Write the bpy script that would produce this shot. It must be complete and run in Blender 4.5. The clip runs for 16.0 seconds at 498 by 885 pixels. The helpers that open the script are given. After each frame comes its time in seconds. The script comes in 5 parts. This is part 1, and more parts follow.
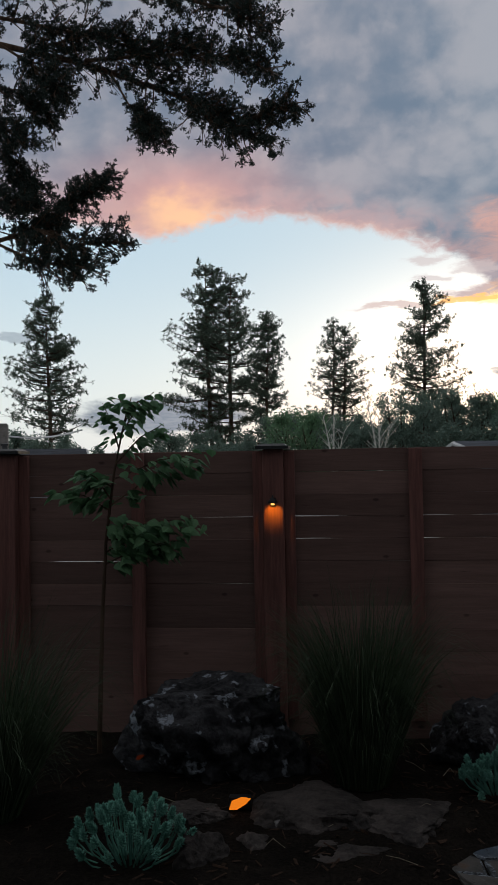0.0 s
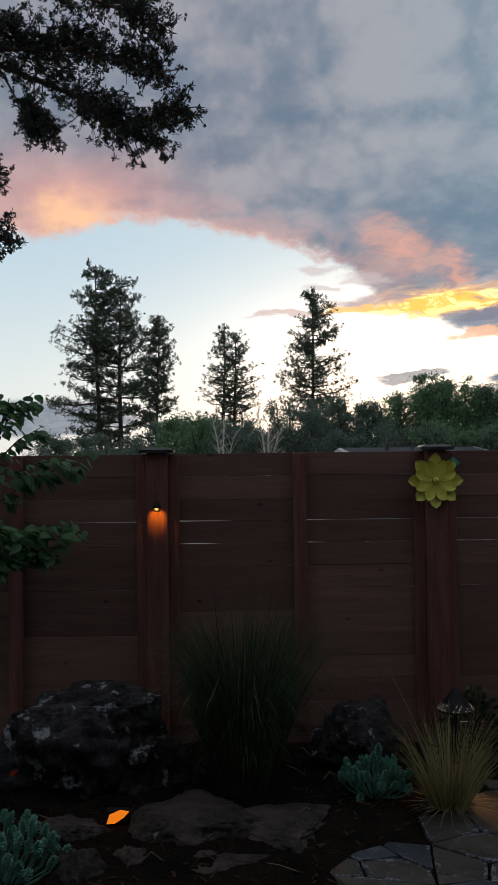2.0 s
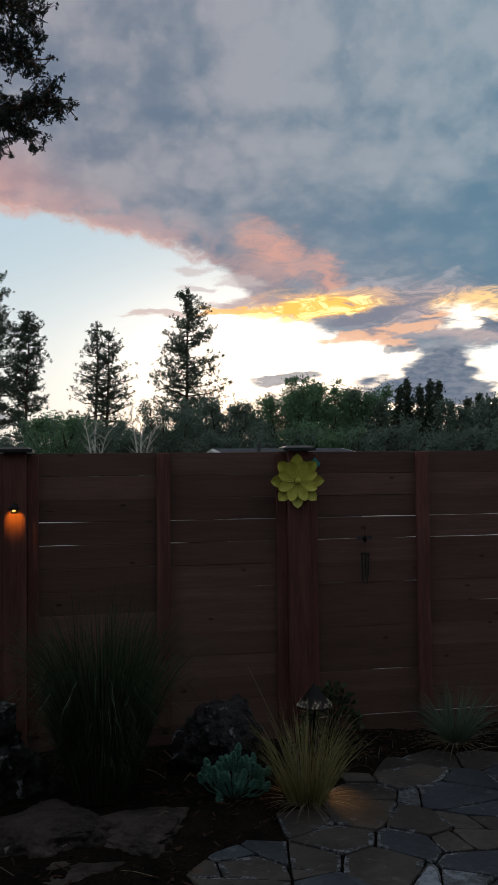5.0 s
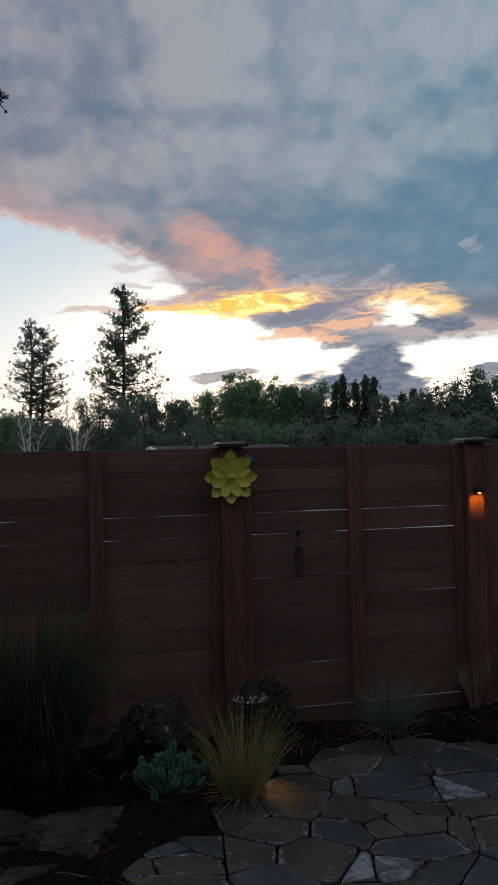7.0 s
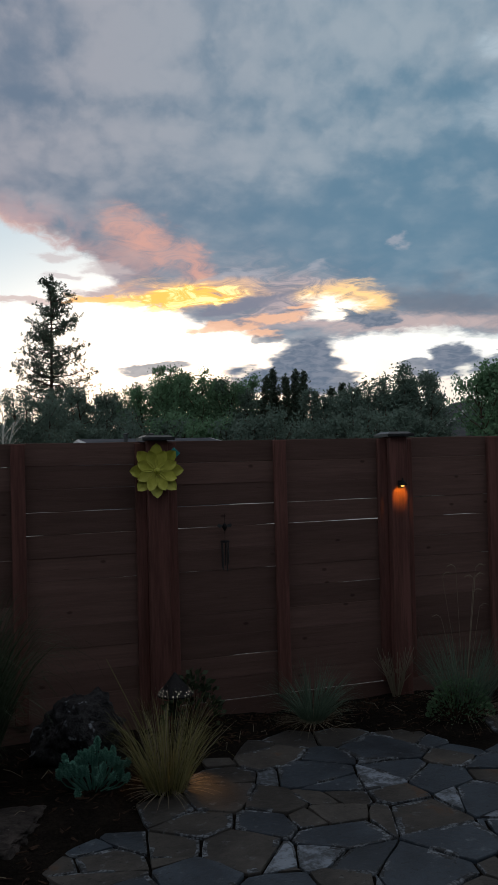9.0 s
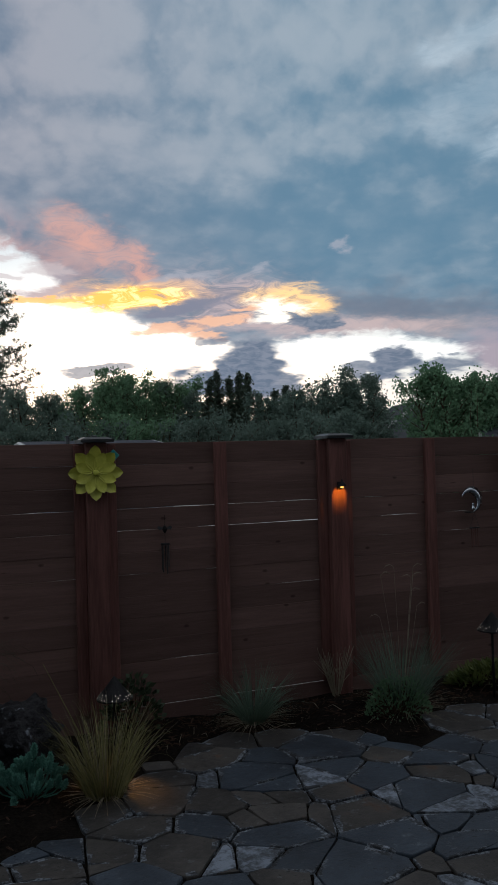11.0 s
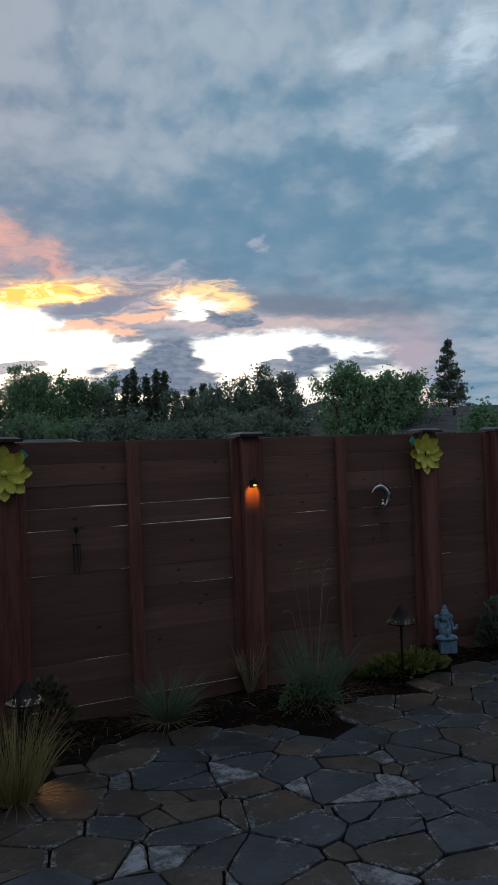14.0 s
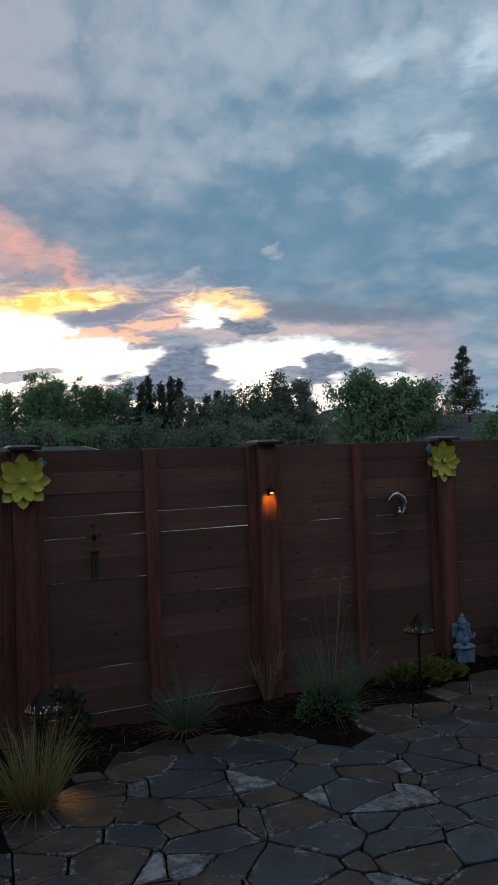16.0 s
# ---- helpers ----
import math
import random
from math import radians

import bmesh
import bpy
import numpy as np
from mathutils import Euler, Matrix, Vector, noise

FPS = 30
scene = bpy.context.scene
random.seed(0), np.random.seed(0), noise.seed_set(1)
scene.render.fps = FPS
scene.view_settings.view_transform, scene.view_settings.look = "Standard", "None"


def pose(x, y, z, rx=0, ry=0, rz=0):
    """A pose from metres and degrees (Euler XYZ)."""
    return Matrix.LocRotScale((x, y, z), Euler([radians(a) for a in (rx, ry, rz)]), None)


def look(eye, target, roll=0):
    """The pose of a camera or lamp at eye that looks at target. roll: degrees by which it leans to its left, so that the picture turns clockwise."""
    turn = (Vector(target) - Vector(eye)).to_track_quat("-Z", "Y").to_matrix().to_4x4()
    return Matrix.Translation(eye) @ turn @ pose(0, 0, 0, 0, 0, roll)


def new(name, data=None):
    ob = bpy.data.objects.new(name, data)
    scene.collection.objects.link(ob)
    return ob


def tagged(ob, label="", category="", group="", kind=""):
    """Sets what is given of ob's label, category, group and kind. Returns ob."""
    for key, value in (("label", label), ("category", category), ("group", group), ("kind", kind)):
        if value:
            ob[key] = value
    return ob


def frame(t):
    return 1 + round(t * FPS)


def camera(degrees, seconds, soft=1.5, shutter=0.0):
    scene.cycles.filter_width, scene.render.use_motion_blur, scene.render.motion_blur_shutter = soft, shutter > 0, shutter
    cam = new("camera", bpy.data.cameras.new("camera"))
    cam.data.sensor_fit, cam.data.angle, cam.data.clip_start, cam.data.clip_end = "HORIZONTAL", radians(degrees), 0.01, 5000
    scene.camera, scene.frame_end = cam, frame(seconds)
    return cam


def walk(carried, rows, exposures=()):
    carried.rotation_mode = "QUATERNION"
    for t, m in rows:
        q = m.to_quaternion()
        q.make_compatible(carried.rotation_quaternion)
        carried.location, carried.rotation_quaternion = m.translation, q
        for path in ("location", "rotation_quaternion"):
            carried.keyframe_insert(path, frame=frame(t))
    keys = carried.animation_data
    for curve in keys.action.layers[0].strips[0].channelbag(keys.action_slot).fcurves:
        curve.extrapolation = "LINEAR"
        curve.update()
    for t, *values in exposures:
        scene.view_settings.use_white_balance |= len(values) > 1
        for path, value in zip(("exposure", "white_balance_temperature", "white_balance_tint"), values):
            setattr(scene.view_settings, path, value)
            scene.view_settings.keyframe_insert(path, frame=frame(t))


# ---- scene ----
cam = camera(33.5, 16.0, soft=1.1)

PATH = [
    (0, (-1.556, -5.682, 1.711), (-1.777, -3.695, 1.772), -1.0),
    (0.5, (-1.546, -5.61, 1.701), (-1.698, -3.617, 1.764), -1.2),
    (1, (-1.538, -5.619, 1.706), (-1.638, -3.623, 1.771), -1.2),
    (1.5, (-1.531, -5.625, 1.706), (-1.578, -3.627, 1.771), -1.2),
    (2, (-1.522, -5.62, 1.705), (-1.479, -3.622, 1.775), -0.7),
    (2.5, (-1.515, -5.618, 1.703), (-1.433, -3.621, 1.777), -0.3),
    (3, (-1.501, -5.619, 1.705), (-1.375, -3.624, 1.782), -0.3),
    (3.5, (-1.488, -5.617, 1.703), (-1.294, -3.628, 1.782), -0.3),
    (4, (-1.473, -5.616, 1.703), (-1.226, -3.633, 1.781), -0.5),
    (4.5, (-1.464, -5.607, 1.703), (-1.164, -3.631, 1.776), -0.5),
    (6.8, (-1.399, -5.584, 1.701), (-0.928, -3.64, 1.758), -1.4),
    (7, (-1.414, -5.613, 1.698), (-0.925, -3.675, 1.756), -1.4),
    (7.5, (-1.401, -5.61, 1.699), (-0.86, -3.685, 1.747), -1.5),
    (8, (-1.392, -5.613, 1.697), (-0.812, -3.699, 1.736), -1.5),
    (8.5, (-1.386, -5.612, 1.697), (-0.77, -3.709, 1.735), -1.5),
    (9, (-1.383, -5.615, 1.699), (-0.734, -3.723, 1.737), -1.4),
    (11.5, (-1.346, -5.636, 1.695), (-0.537, -3.807, 1.733), -1.8),
    (12, (-1.336, -5.646, 1.697), (-0.492, -3.833, 1.731), -2.0),
    (12.5, (-1.329, -5.638, 1.7), (-0.456, -3.839, 1.73), -2.0),
    (13, (-1.325, -5.644, 1.698), (-0.423, -3.858, 1.729), -2.1),
    (13.5, (-1.323, -5.647, 1.698), (-0.395, -3.876, 1.728), -2.0),
    (14, (-1.325, -5.656, 1.699), (-0.373, -3.897, 1.728), -2.0),
    (14.5, (-1.33, -5.658, 1.698), (-0.369, -3.905, 1.729), -1.9),
    (15, (-1.341, -5.665, 1.703), (-0.384, -3.91, 1.736), -1.9),
    (15.5, (-1.342, -5.652, 1.706), (-0.399, -3.889, 1.745), -1.9),
    (16, (-1.348, -5.656, 1.706), (-0.426, -3.882, 1.753), -2.0),
]
walk(cam, [(t, look(eye, target, roll)) for t, eye, target, roll in PATH], [(0.0, 0.04, 6250, 8), (3.0, -0.02, 6320, 8), (4.5, -0.08, 6260, 8), (7.0, -0.10, 6250, 8), (9.0, -0.06, 6150, 8), (11.5, 0.04, 6000, 8), (14.5, 0.13, 6000, 8), (16.0, 0.13, 6000, 8)])

# ---------------------------------------------------------------- node helpers
class Net:
    """Small wrapper that wires shader nodes from plain expressions."""

    def __init__(self, tree):
        self.t = tree
        tree.nodes.clear()

    def node(self, kind):
        return self.t.nodes.new(kind)

    def put(self, socket, value):
        if isinstance(value, bpy.types.NodeSocket):
            self.t.links.new(value, socket)
        else:
            socket.default_value = value

    def m(self, op, *args):
        n = self.node("ShaderNodeMath")
        n.operation = op
        for s, v in zip(n.inputs, args):
            self.put(s, v)
        return n.outputs[0]

    def smooth(self, x, lo, hi):
        n = self.node("ShaderNodeMapRange")
        n.interpolation_type = "SMOOTHSTEP"
        for s, v in zip(n.inputs, (x, lo, hi, 0.0, 1.0)):
            self.put(s, v)
        return n.outputs[0]

    def mix(self, f, a, b, blend="MIX"):
        n = self.node("ShaderNodeMix")
        n.data_type, n.blend_type = "RGBA", blend
        self.put(n.inputs[0], f)
        for s, v in ((n.inputs[6], a), (n.inputs[7], b)):
            self.put(s, (*v, 1.0) if isinstance(v, tuple) and len(v) == 3 else v)
        return n.outputs[2]

    def noise(self, vec, scale, detail=4.0, rough=0.55, distort=0.0, dims="3D"):
        n = self.node("ShaderNodeTexNoise")
        n.noise_dimensions = dims
        self.put(n.inputs["Vector"], vec)
        for k, v in (("Scale", scale), ("Detail", detail), ("Roughness", rough), ("Distortion", distort)):
            self.put(n.inputs[k], v)
        return n.outputs["Fac"]

    def xyz(self, x, y, z):
        n = self.node("ShaderNodeCombineXYZ")
        for s, v in zip(n.inputs, (x, y, z)):
            self.put(s, v)
        return n.outputs[0]

    def map(self, vec, scale, loc=(0, 0, 0)):
        n = self.node("ShaderNodeMapping")
        self.put(n.inputs["Vector"], vec)
        n.inputs["Scale"].default_value = scale
        self.put(n.inputs["Location"], loc)
        return n.outputs[0]


# ---------------------------------------------------------------- world: dusk sky with a broken cloud deck
SUN_AZ, SUN_EL = 15.0, 3.0


def make_world():
    world = bpy.data.worlds.new("dusk_sky")
    world.use_nodes = True
    scene.world = world
    g = Net(world.node_tree)
    tc = g.node("ShaderNodeTexCoord")
    sep = g.node("ShaderNodeSeparateXYZ")
    g.put(sep.inputs[0], tc.outputs["Generated"])
    x, y, z = sep.outputs
    az = g.m("MULTIPLY", g.m("ARCTAN2", x, y), 57.2958)
    el = g.m("MULTIPLY", g.m("ARCSINE", z), 57.2958)
    # noise runs in bearing and height, flattened towards the horizon as a cloud layer is
    lift = g.m("MULTIPLY", g.m("LOGARITHM", g.m("ADD", g.m("MAXIMUM", el, -3.0), 7.0), 2.71828), 40.0)
    field = g.xyz(az, lift, 3.7)
    streak = g.xyz(g.m("ADD", az, 61.0), g.m("MULTIPLY", el, 3.2), 0.0)

    def wander(vec, scale, detail, amount, rough=0.55):
        n = g.node("ShaderNodeTexNoise")
        n.noise_dimensions = "2D"
        g.put(n.inputs["Vector"], vec)
        for k, v in (("Scale", scale), ("Detail", detail), ("Roughness", rough)):
            n.inputs[k].default_value = v
        sub = g.node("ShaderNodeVectorMath")
        sub.operation = "SUBTRACT"
        g.put(sub.inputs[0], n.outputs["Color"])
        sub.inputs[1].default_value = (0.5, 0.5, 0.5)
        mul = g.node("ShaderNodeVectorMath")
        mul.operation = "MULTIPLY"
        g.put(mul.inputs[0], sub.outputs[0])
        mul.inputs[1].default_value = amount
        return mul.outputs[0]

    def plus(a, b):
        n = g.node("ShaderNodeVectorMath")
        g.put(n.inputs[0], a)
        g.put(n.inputs[1], b)
        return n.outputs[0]

    def split(v):
        n = g.node("ShaderNodeSeparateXYZ")
        g.put(n.inputs[0], v)
        return n.outputs[0], n.outputs[1]

    flat = (az, el)
    bx, by = split(wander(field, 0.16, 3.0, (3.6, 2.4, 0.0)))
    fx, fy = split(wander(field, 0.50, 4.0, (2.2, 1.5, 0.0), 0.52))
    wx, wy = split(wander(streak, 0.34, 4.0, (3.6, 1.2, 0.0), 0.60))
    soft = g.m("ADD", az, bx), g.m("ADD", el, by)
    ragged = g.m("ADD", soft[0], fx), g.m("ADD", soft[1], fy)
    wisped = g.m("ADD", az, wx), g.m("ADD", el, wy)

    def gauss(a0, e0, sa, se, turn=0.0, where=None):
        a, e = where or ragged
        c, s = math.cos(radians(turn)), math.sin(radians(turn))
        u = g.m("MULTIPLY_ADD", a, c / sa, g.m("MULTIPLY_ADD", e, s / sa, -(a0 * c + e0 * s) / sa))
        v = g.m("MULTIPLY_ADD", a, -s / se, g.m("MULTIPLY_ADD", e, c / se, (a0 * s - e0 * c) / se))
        return g.m("POWER", 0.5, g.m("MULTIPLY_ADD", u, u, g.m("MULTIPLY", v, v)))

    def patch(a0, e0, sa, se, turn=0.0, lo=0.30, hi=0.60, where=None, rag=0.0):
        v = gauss(a0, e0, sa, se, turn, where)
        if rag:
            v = g.m("MULTIPLY", v, g.m("MULTIPLY_ADD", n_wisp, 2.2 * rag, 1.0 - 1.1 * rag))
        return g.smooth(v, lo, hi)

    def times(*fs):
        v = fs[0]
        for f in fs[1:]:
            v = g.m("MULTIPLY", v, f)
        return v

    def over(sky, mask, amount, color):
        return g.mix(g.m("MULTIPLY", mask, amount), sky, color)

    n_big = g.noise(field, 0.20, 3.0, 0.5, dims="2D")
    n_mid = g.noise(field, 0.40, 5.0, 0.50, 0.3, dims="2D")
    n_fine = g.noise(field, 1.1, 4.0, 0.55, 0.4, dims="2D")
    n_wisp = g.noise(streak, 0.42, 5.0, 0.66, 0.9, dims="2D")
    puff = g.node("ShaderNodeTexVoronoi")
    puff.voronoi_dimensions, puff.feature = "2D", "SMOOTH_F1"
    g.put(puff.inputs["Vector"], plus(field, wander(field, 0.55, 4.0, (2.6, 2.6, 0.0))))
    for k, v in (("Scale", 0.30), ("Detail", 1.0), ("Roughness", 0.45), ("Smoothness", 0.40)):
        puff.inputs[k].default_value = v
    billow = g.m("SUBTRACT", 0.42, puff.outputs["Distance"])

    # clear sky under the deck
    nish = g.node("ShaderNodeTexSky")
    nish.sky_type, nish.sun_disc, nish.dust_density = "NISHITA", False, 1.5
    nish.sun_elevation, nish.sun_rotation = radians(SUN_EL), radians(SUN_AZ)
    clear = g.mix(g.smooth(el, 3.0, 17.0), (0.66, 0.72, 0.74), (0.47, 0.60, 0.69))
    clear = g.mix(gauss(13.5, 6.5, 10.5, 4.6, 0, flat), clear, (1.40, 1.38, 1.33))
    low_pink = times(g.smooth(el, 9.0, 3.0), g.smooth(az, 35.0, 41.0))
    clear = over(clear, low_pink, 0.95, (0.44, 0.37, 0.43))
    clear = g.mix(0.03, clear, nish.outputs[0], "ADD")

    # the deck and its lower edge, which steps down towards the sun and again to the north-east
    curve = g.node("ShaderNodeFloatCurve")
    c = curve.mapping.curves[0]
    pts = [(-40, 18.0), (-24, 17.0), (-16, 16.0), (-12, 15.7), (-9.4, 16.6), (-6, 17.0), (-2, 16.5), (2, 15.8), (6, 14.7), (8.2, 13.6), (9.8, 12.4), (11, 11.2), (13.3, 10.5), (15.7, 9.3), (18.8, 8.5), (21, 7.9), (25, 7.9), (28, 8.1), (31.5, 8.3), (35, 7.7), (37.5, 6.7), (40, 4.8), (44, 2.0), (60, 0.0)]
    px = [((a + 40) / 100, e / 25) for a, e in pts]
    c.points[0].location, c.points[1].location = px[0], px[-1]
    for p in px[1:-1]:
        c.points.new(*p)
    curve.mapping.update()
    g.put(curve.inputs["Value"], g.m("DIVIDE", g.m("ADD", az, 40.0), 100.0))
    edge = g.m("MULTIPLY", curve.outputs[0], 25.0)
    jag = g.m("ADD", g.m("MULTIPLY", g.m("SUBTRACT", n_mid, 0.5), 1.5), g.m("MULTIPLY", g.m("SUBTRACT", n_fine, 0.5), 1.0))
    above = g.m("ADD", g.m("SUBTRACT", el, edge), jag)
    deck = g.smooth(above, -0.45, 0.55)

    # pale billowing lobes over slate-blue openings
    tone = g.m("ADD", 0.48, g.m("MULTIPLY", g.m("SUBTRACT", n_big, 0.5), 0.7))
    lobes = ((9.6, 26.4, 2.8, 2.6, 0, 0.50), (13.5, 27.2, 3.0, 2.4, -15, 0.42), (21.5, 27.4, 5.5, 2.2, 0, 0.30), (4.0, 30.2, 6.0, 1.6, 0, 0.30), (7.0, 20.6, 5.0, 1.2, -4, 0.40), (13.5, 20.9, 3.2, 1.1, -8, 0.36), (0.0, 19.2, 4.0, 1.0, -10, 0.26))
    lobes += ((17.5, 23.2, 2.0, 1.2, 10, 0.36), (21.0, 19.7, 2.6, 0.9, -5, 0.42), (26.2, 19.9, 2.0, 0.9, 0, 0.38), (23.4, 22.4, 1.8, 1.3, 30, 0.30), (28.5, 25.2, 4.0, 2.4, 0, 0.26), (30.6, 21.0, 1.8, 0.7, 15, 0.22), (4.0, 17.6, 5.0, 0.9, -12, 0.24), (36.0, 27.0, 5.0, 2.0, 0, 0.24))
    holes = ((4.6, 26.4, 2.0, 2.6, 5, 0.62), (9.6, 23.1, 4.2, 0.75, -3, 0.55), (17.0, 25.8, 1.3, 1.6, 10, 0.42), (20.6, 22.0, 1.2, 0.7, 0, 0.40), (25.0, 21.3, 1.3, 0.7, -20, 0.34), (13.5, 18.2, 2.2, 1.0, -15, 0.34), (21.5, 15.3, 8.5, 2.3, -3, 0.46), (34.0, 14.6, 9.0, 3.0, 0, 0.42))
    holes += ((6.0, 19.0, 1.4, 0.7, -20, 0.28), (-4.0, 24.0, 6.0, 3.0, 0, 0.22), (34.5, 20.0, 5.0, 1.6, 0, 0.30), (33.0, 23.6, 5.0, 0.7, 5, 0.26), (44.0, 15.0, 6.0, 4.0, 0, 0.25), (24.0, 25.4, 1.3, 0.9, 30, 0.22), (29.6, 17.4, 3.0, 1.0, 0, 0.30), (40.0, 22.8, 4.0, 0.7, 8, 0.26))
    for group, sign in ((lobes, 1.0), (holes, -1.0)):
        for a0, e0, sa, se, turn, w in group:
            tone = g.m("ADD", tone, g.m("MULTIPLY", gauss(a0, e0, sa * 1.2, se * 1.2, turn), sign * w * (0.9 if sign > 0 else 0.72)))
    calm = g.m("SUBTRACT", 1.0, g.m("MULTIPLY", gauss(27.0, 14.6, 13.0, 3.0, -2, soft), 0.50))
    grain = g.m("ADD", g.m("MULTIPLY", billow, 0.70), g.m("ADD", g.m("MULTIPLY", g.m("SUBTRACT", n_mid, 0.5), 0.62), g.m("MULTIPLY", g.m("SUBTRACT", n_fine, 0.5), 0.22)))
    tone = g.m("ADD", tone, g.m("MULTIPLY", grain, calm))
    east = g.smooth(az, -2.0, 32.0)
    dark = g.mix(east, (0.172, 0.214, 0.282), (0.138, 0.240, 0.325))
    light = g.mix(east, (0.388, 0.372, 0.405), (0.345, 0.402, 0.450))
    grey = g.mix(g.smooth(tone, -0.38, 1.08), dark, light)
    # the deck goes on paler overhead and behind
    round_back = g.m("MAXIMUM", g.smooth(el, 30.0, 44.0), g.smooth(g.m("ABSOLUTE", g.m("SUBTRACT", az, 12.0)), 40.0, 80.0))
    grey = over(grey, round_back, 0.8, (0.49, 0.475, 0.47))
    # brighter rents high in the north-east
    for a0, e0, sa, se, turn, k in ((44.6, 25.2, 1.8, 1.2, 25, 0.75), (38.8, 25.9, 2.8, 0.7, 12, 0.42), (36.6, 25.2, 1.0, 0.6, 0, 0.3), (41.4, 20.3, 1.5, 0.6, 25, 0.55), (37.6, 20.8, 2.6, 0.6, -12, 0.22), (39.5, 22.6, 3.8, 0.9, 10, 0.28)):
        grey = over(grey, patch(a0, e0, sa * 1.3, se * 1.3, turn, 0.05, 1.1, rag=0.5), k * 0.9, (0.60, 0.68, 0.73))

    # the underside lit from below the horizon
    rim = times(g.smooth(above, 3.4, 0.1), g.smooth(n_mid, 0.30, 0.60), g.smooth(az, -34.0, -16.0), g.smooth(az, 16.0, 4.0))
    grey = over(grey, rim, 0.62, (0.66, 0.40, 0.38))
    hem = times(g.smooth(above, 1.0, 0.1), g.smooth(az, -34.0, -16.0), g.smooth(az, 10.0, 2.0))
    grey = over(grey, hem, 0.60, (0.86, 0.55, 0.45))
    grey = over(grey, gauss(-11.0, 18.3, 5.6, 1.9, 0, soft), 0.75, (0.80, 0.41, 0.36))
    grey = over(grey, patch(-11.0, 17.4, 2.8, 1.0, 0, 0.05, 1.05, ragged), 0.8, (1.15, 0.66, 0.36))
    # mauve and rose cloud over the gold
    grey = over(grey, patch(21.5, 10.9, 5.0, 1.9, -3, 0.0, 1.0, rag=0.5), 0.9, g.mix(g.smooth(n_wisp, 0.32, 0.66), (0.28, 0.25, 0.28), (0.60, 0.46, 0.45)))
    grey = over(grey, patch(33.5, 9.8, 7.0, 1.3, -4, 0.0, 1.05, rag=0.2), 0.7, (0.185, 0.185, 0.225))
    grey = over(grey, patch(30.5, 8.8, 7.5, 0.6, -2, 0.05, 1.0, wisped, 0.5), 0.75, (0.72, 0.52, 0.47))
    grey = over(grey, patch(39.6, 6.6, 3.0, 1.9, 0, 0.1, 0.9, rag=0.2), 0.85, (0.47, 0.37, 0.40))
    for a0, e0, sa, se, turn, k in ((11.0, 15.3, 1.7, 1.0, -25, 0.85), (13.4, 14.3, 2.2, 0.8, -32, 0.75), (15.8, 13.2, 1.2, 0.55, -30, 0.95), (10.4, 13.6, 2.2, 0.9, -10, 0.55)):
        grey = over(grey, patch(a0, e0, sa * 1.2, se * 1.2, turn, 0.05, 1.1, rag=0.9), k * 0.72, (0.84, 0.42, 0.32))
    sky = g.mix(deck, clear, grey)

    # streaks and small clouds in the gap
    for a0, e0, sa, se in ((6.2, 13.8, 1.4, 0.32), (6.4, 12.4, 1.5, 0.22), (9.6, 13.0, 1.6, 0.4)):
        sky = over(sky, patch(a0, e0, sa, se, 0, 0.25, 0.85, wisped, 0.5), 0.65, (0.66, 0.54, 0.52))
    sky = over(sky, patch(4.6, 10.8, 3.0, 0.20, 1, 0.25, 0.75, wisped, 0.3), 0.75, (0.70, 0.50, 0.45))
    sky = over(sky, patch(10.6, 11.5, 2.8, 0.42, 3, 0.20, 0.75, wisped, 0.5), 0.85, (0.52, 0.37, 0.37))
    sky = over(sky, patch(14.8, 11.3, 4.6, 0.95, 2, 0.22, 0.80, wisped, 0.7), 0.80, g.mix(n_wisp, (0.80, 0.42, 0.24), (1.15, 0.70, 0.36)))
    gold = patch(14.4, 11.15, 3.9, 0.62, 2, 0.26, 0.62, wisped, 0.9)
    sky = over(sky, gold, 1.0, g.mix(g.smooth(n_wisp, 0.42, 0.62), (1.35, 0.70, 0.14), (1.70, 1.25, 0.50)))
    sky = over(sky, patch(8.8, 11.0, 3.0, 0.20, 2, 0.25, 0.75, wisped, 0.4), 0.9, (1.30, 0.66, 0.20))
    for a0, e0, sa, se, turn, k in ((17.6, 10.3, 2.3, 0.36, 12, 0.9), (20.4, 10.9, 2.0, 0.30, 8, 0.7), (19.4, 9.5, 1.6, 0.26, 10, 0.6)):
        sky = over(sky, patch(a0, e0, sa, se, turn, 0.2, 0.75, wisped, 0.4), k, (0.25, 0.25, 0.31))
    for a0, e0, sa, se in ((21.0, 9.6, 2.2, 0.30), (17.4, 9.0, 2.2, 0.30), (20.0, 8.6, 1.6, 0.24), (22.8, 10.3, 1.0, 0.22)):
        sky = over(sky, patch(a0, e0, sa, se, 2, 0.25, 0.75, wisped, 0.6), 0.85, (1.05, 0.58, 0.36))
    # the sun's rent: white heart, gold brim
    sky = over(sky, patch(25.8, 10.7, 2.5, 1.0, -6, 0.18, 0.85, wisped, 1.2), 0.9, (1.40, 0.84, 0.34))
    sky = over(sky, patch(25.1, 10.15, 1.8, 0.75, -4, 0.22, 0.80, wisped, 1.1), 1.0, (1.45, 1.30, 1.08))
    sky = over(sky, patch(31.0, 7.2, 6.0, 0.72, -3, 0.25, 0.65, wisped, 0.4), 0.9, (1.42, 1.34, 1.22))
    # slate clouds standing on the horizon
    slate = g.mix(g.smooth(n_fine, 0.32, 0.68), (0.155, 0.19, 0.25), (0.245, 0.265, 0.32))
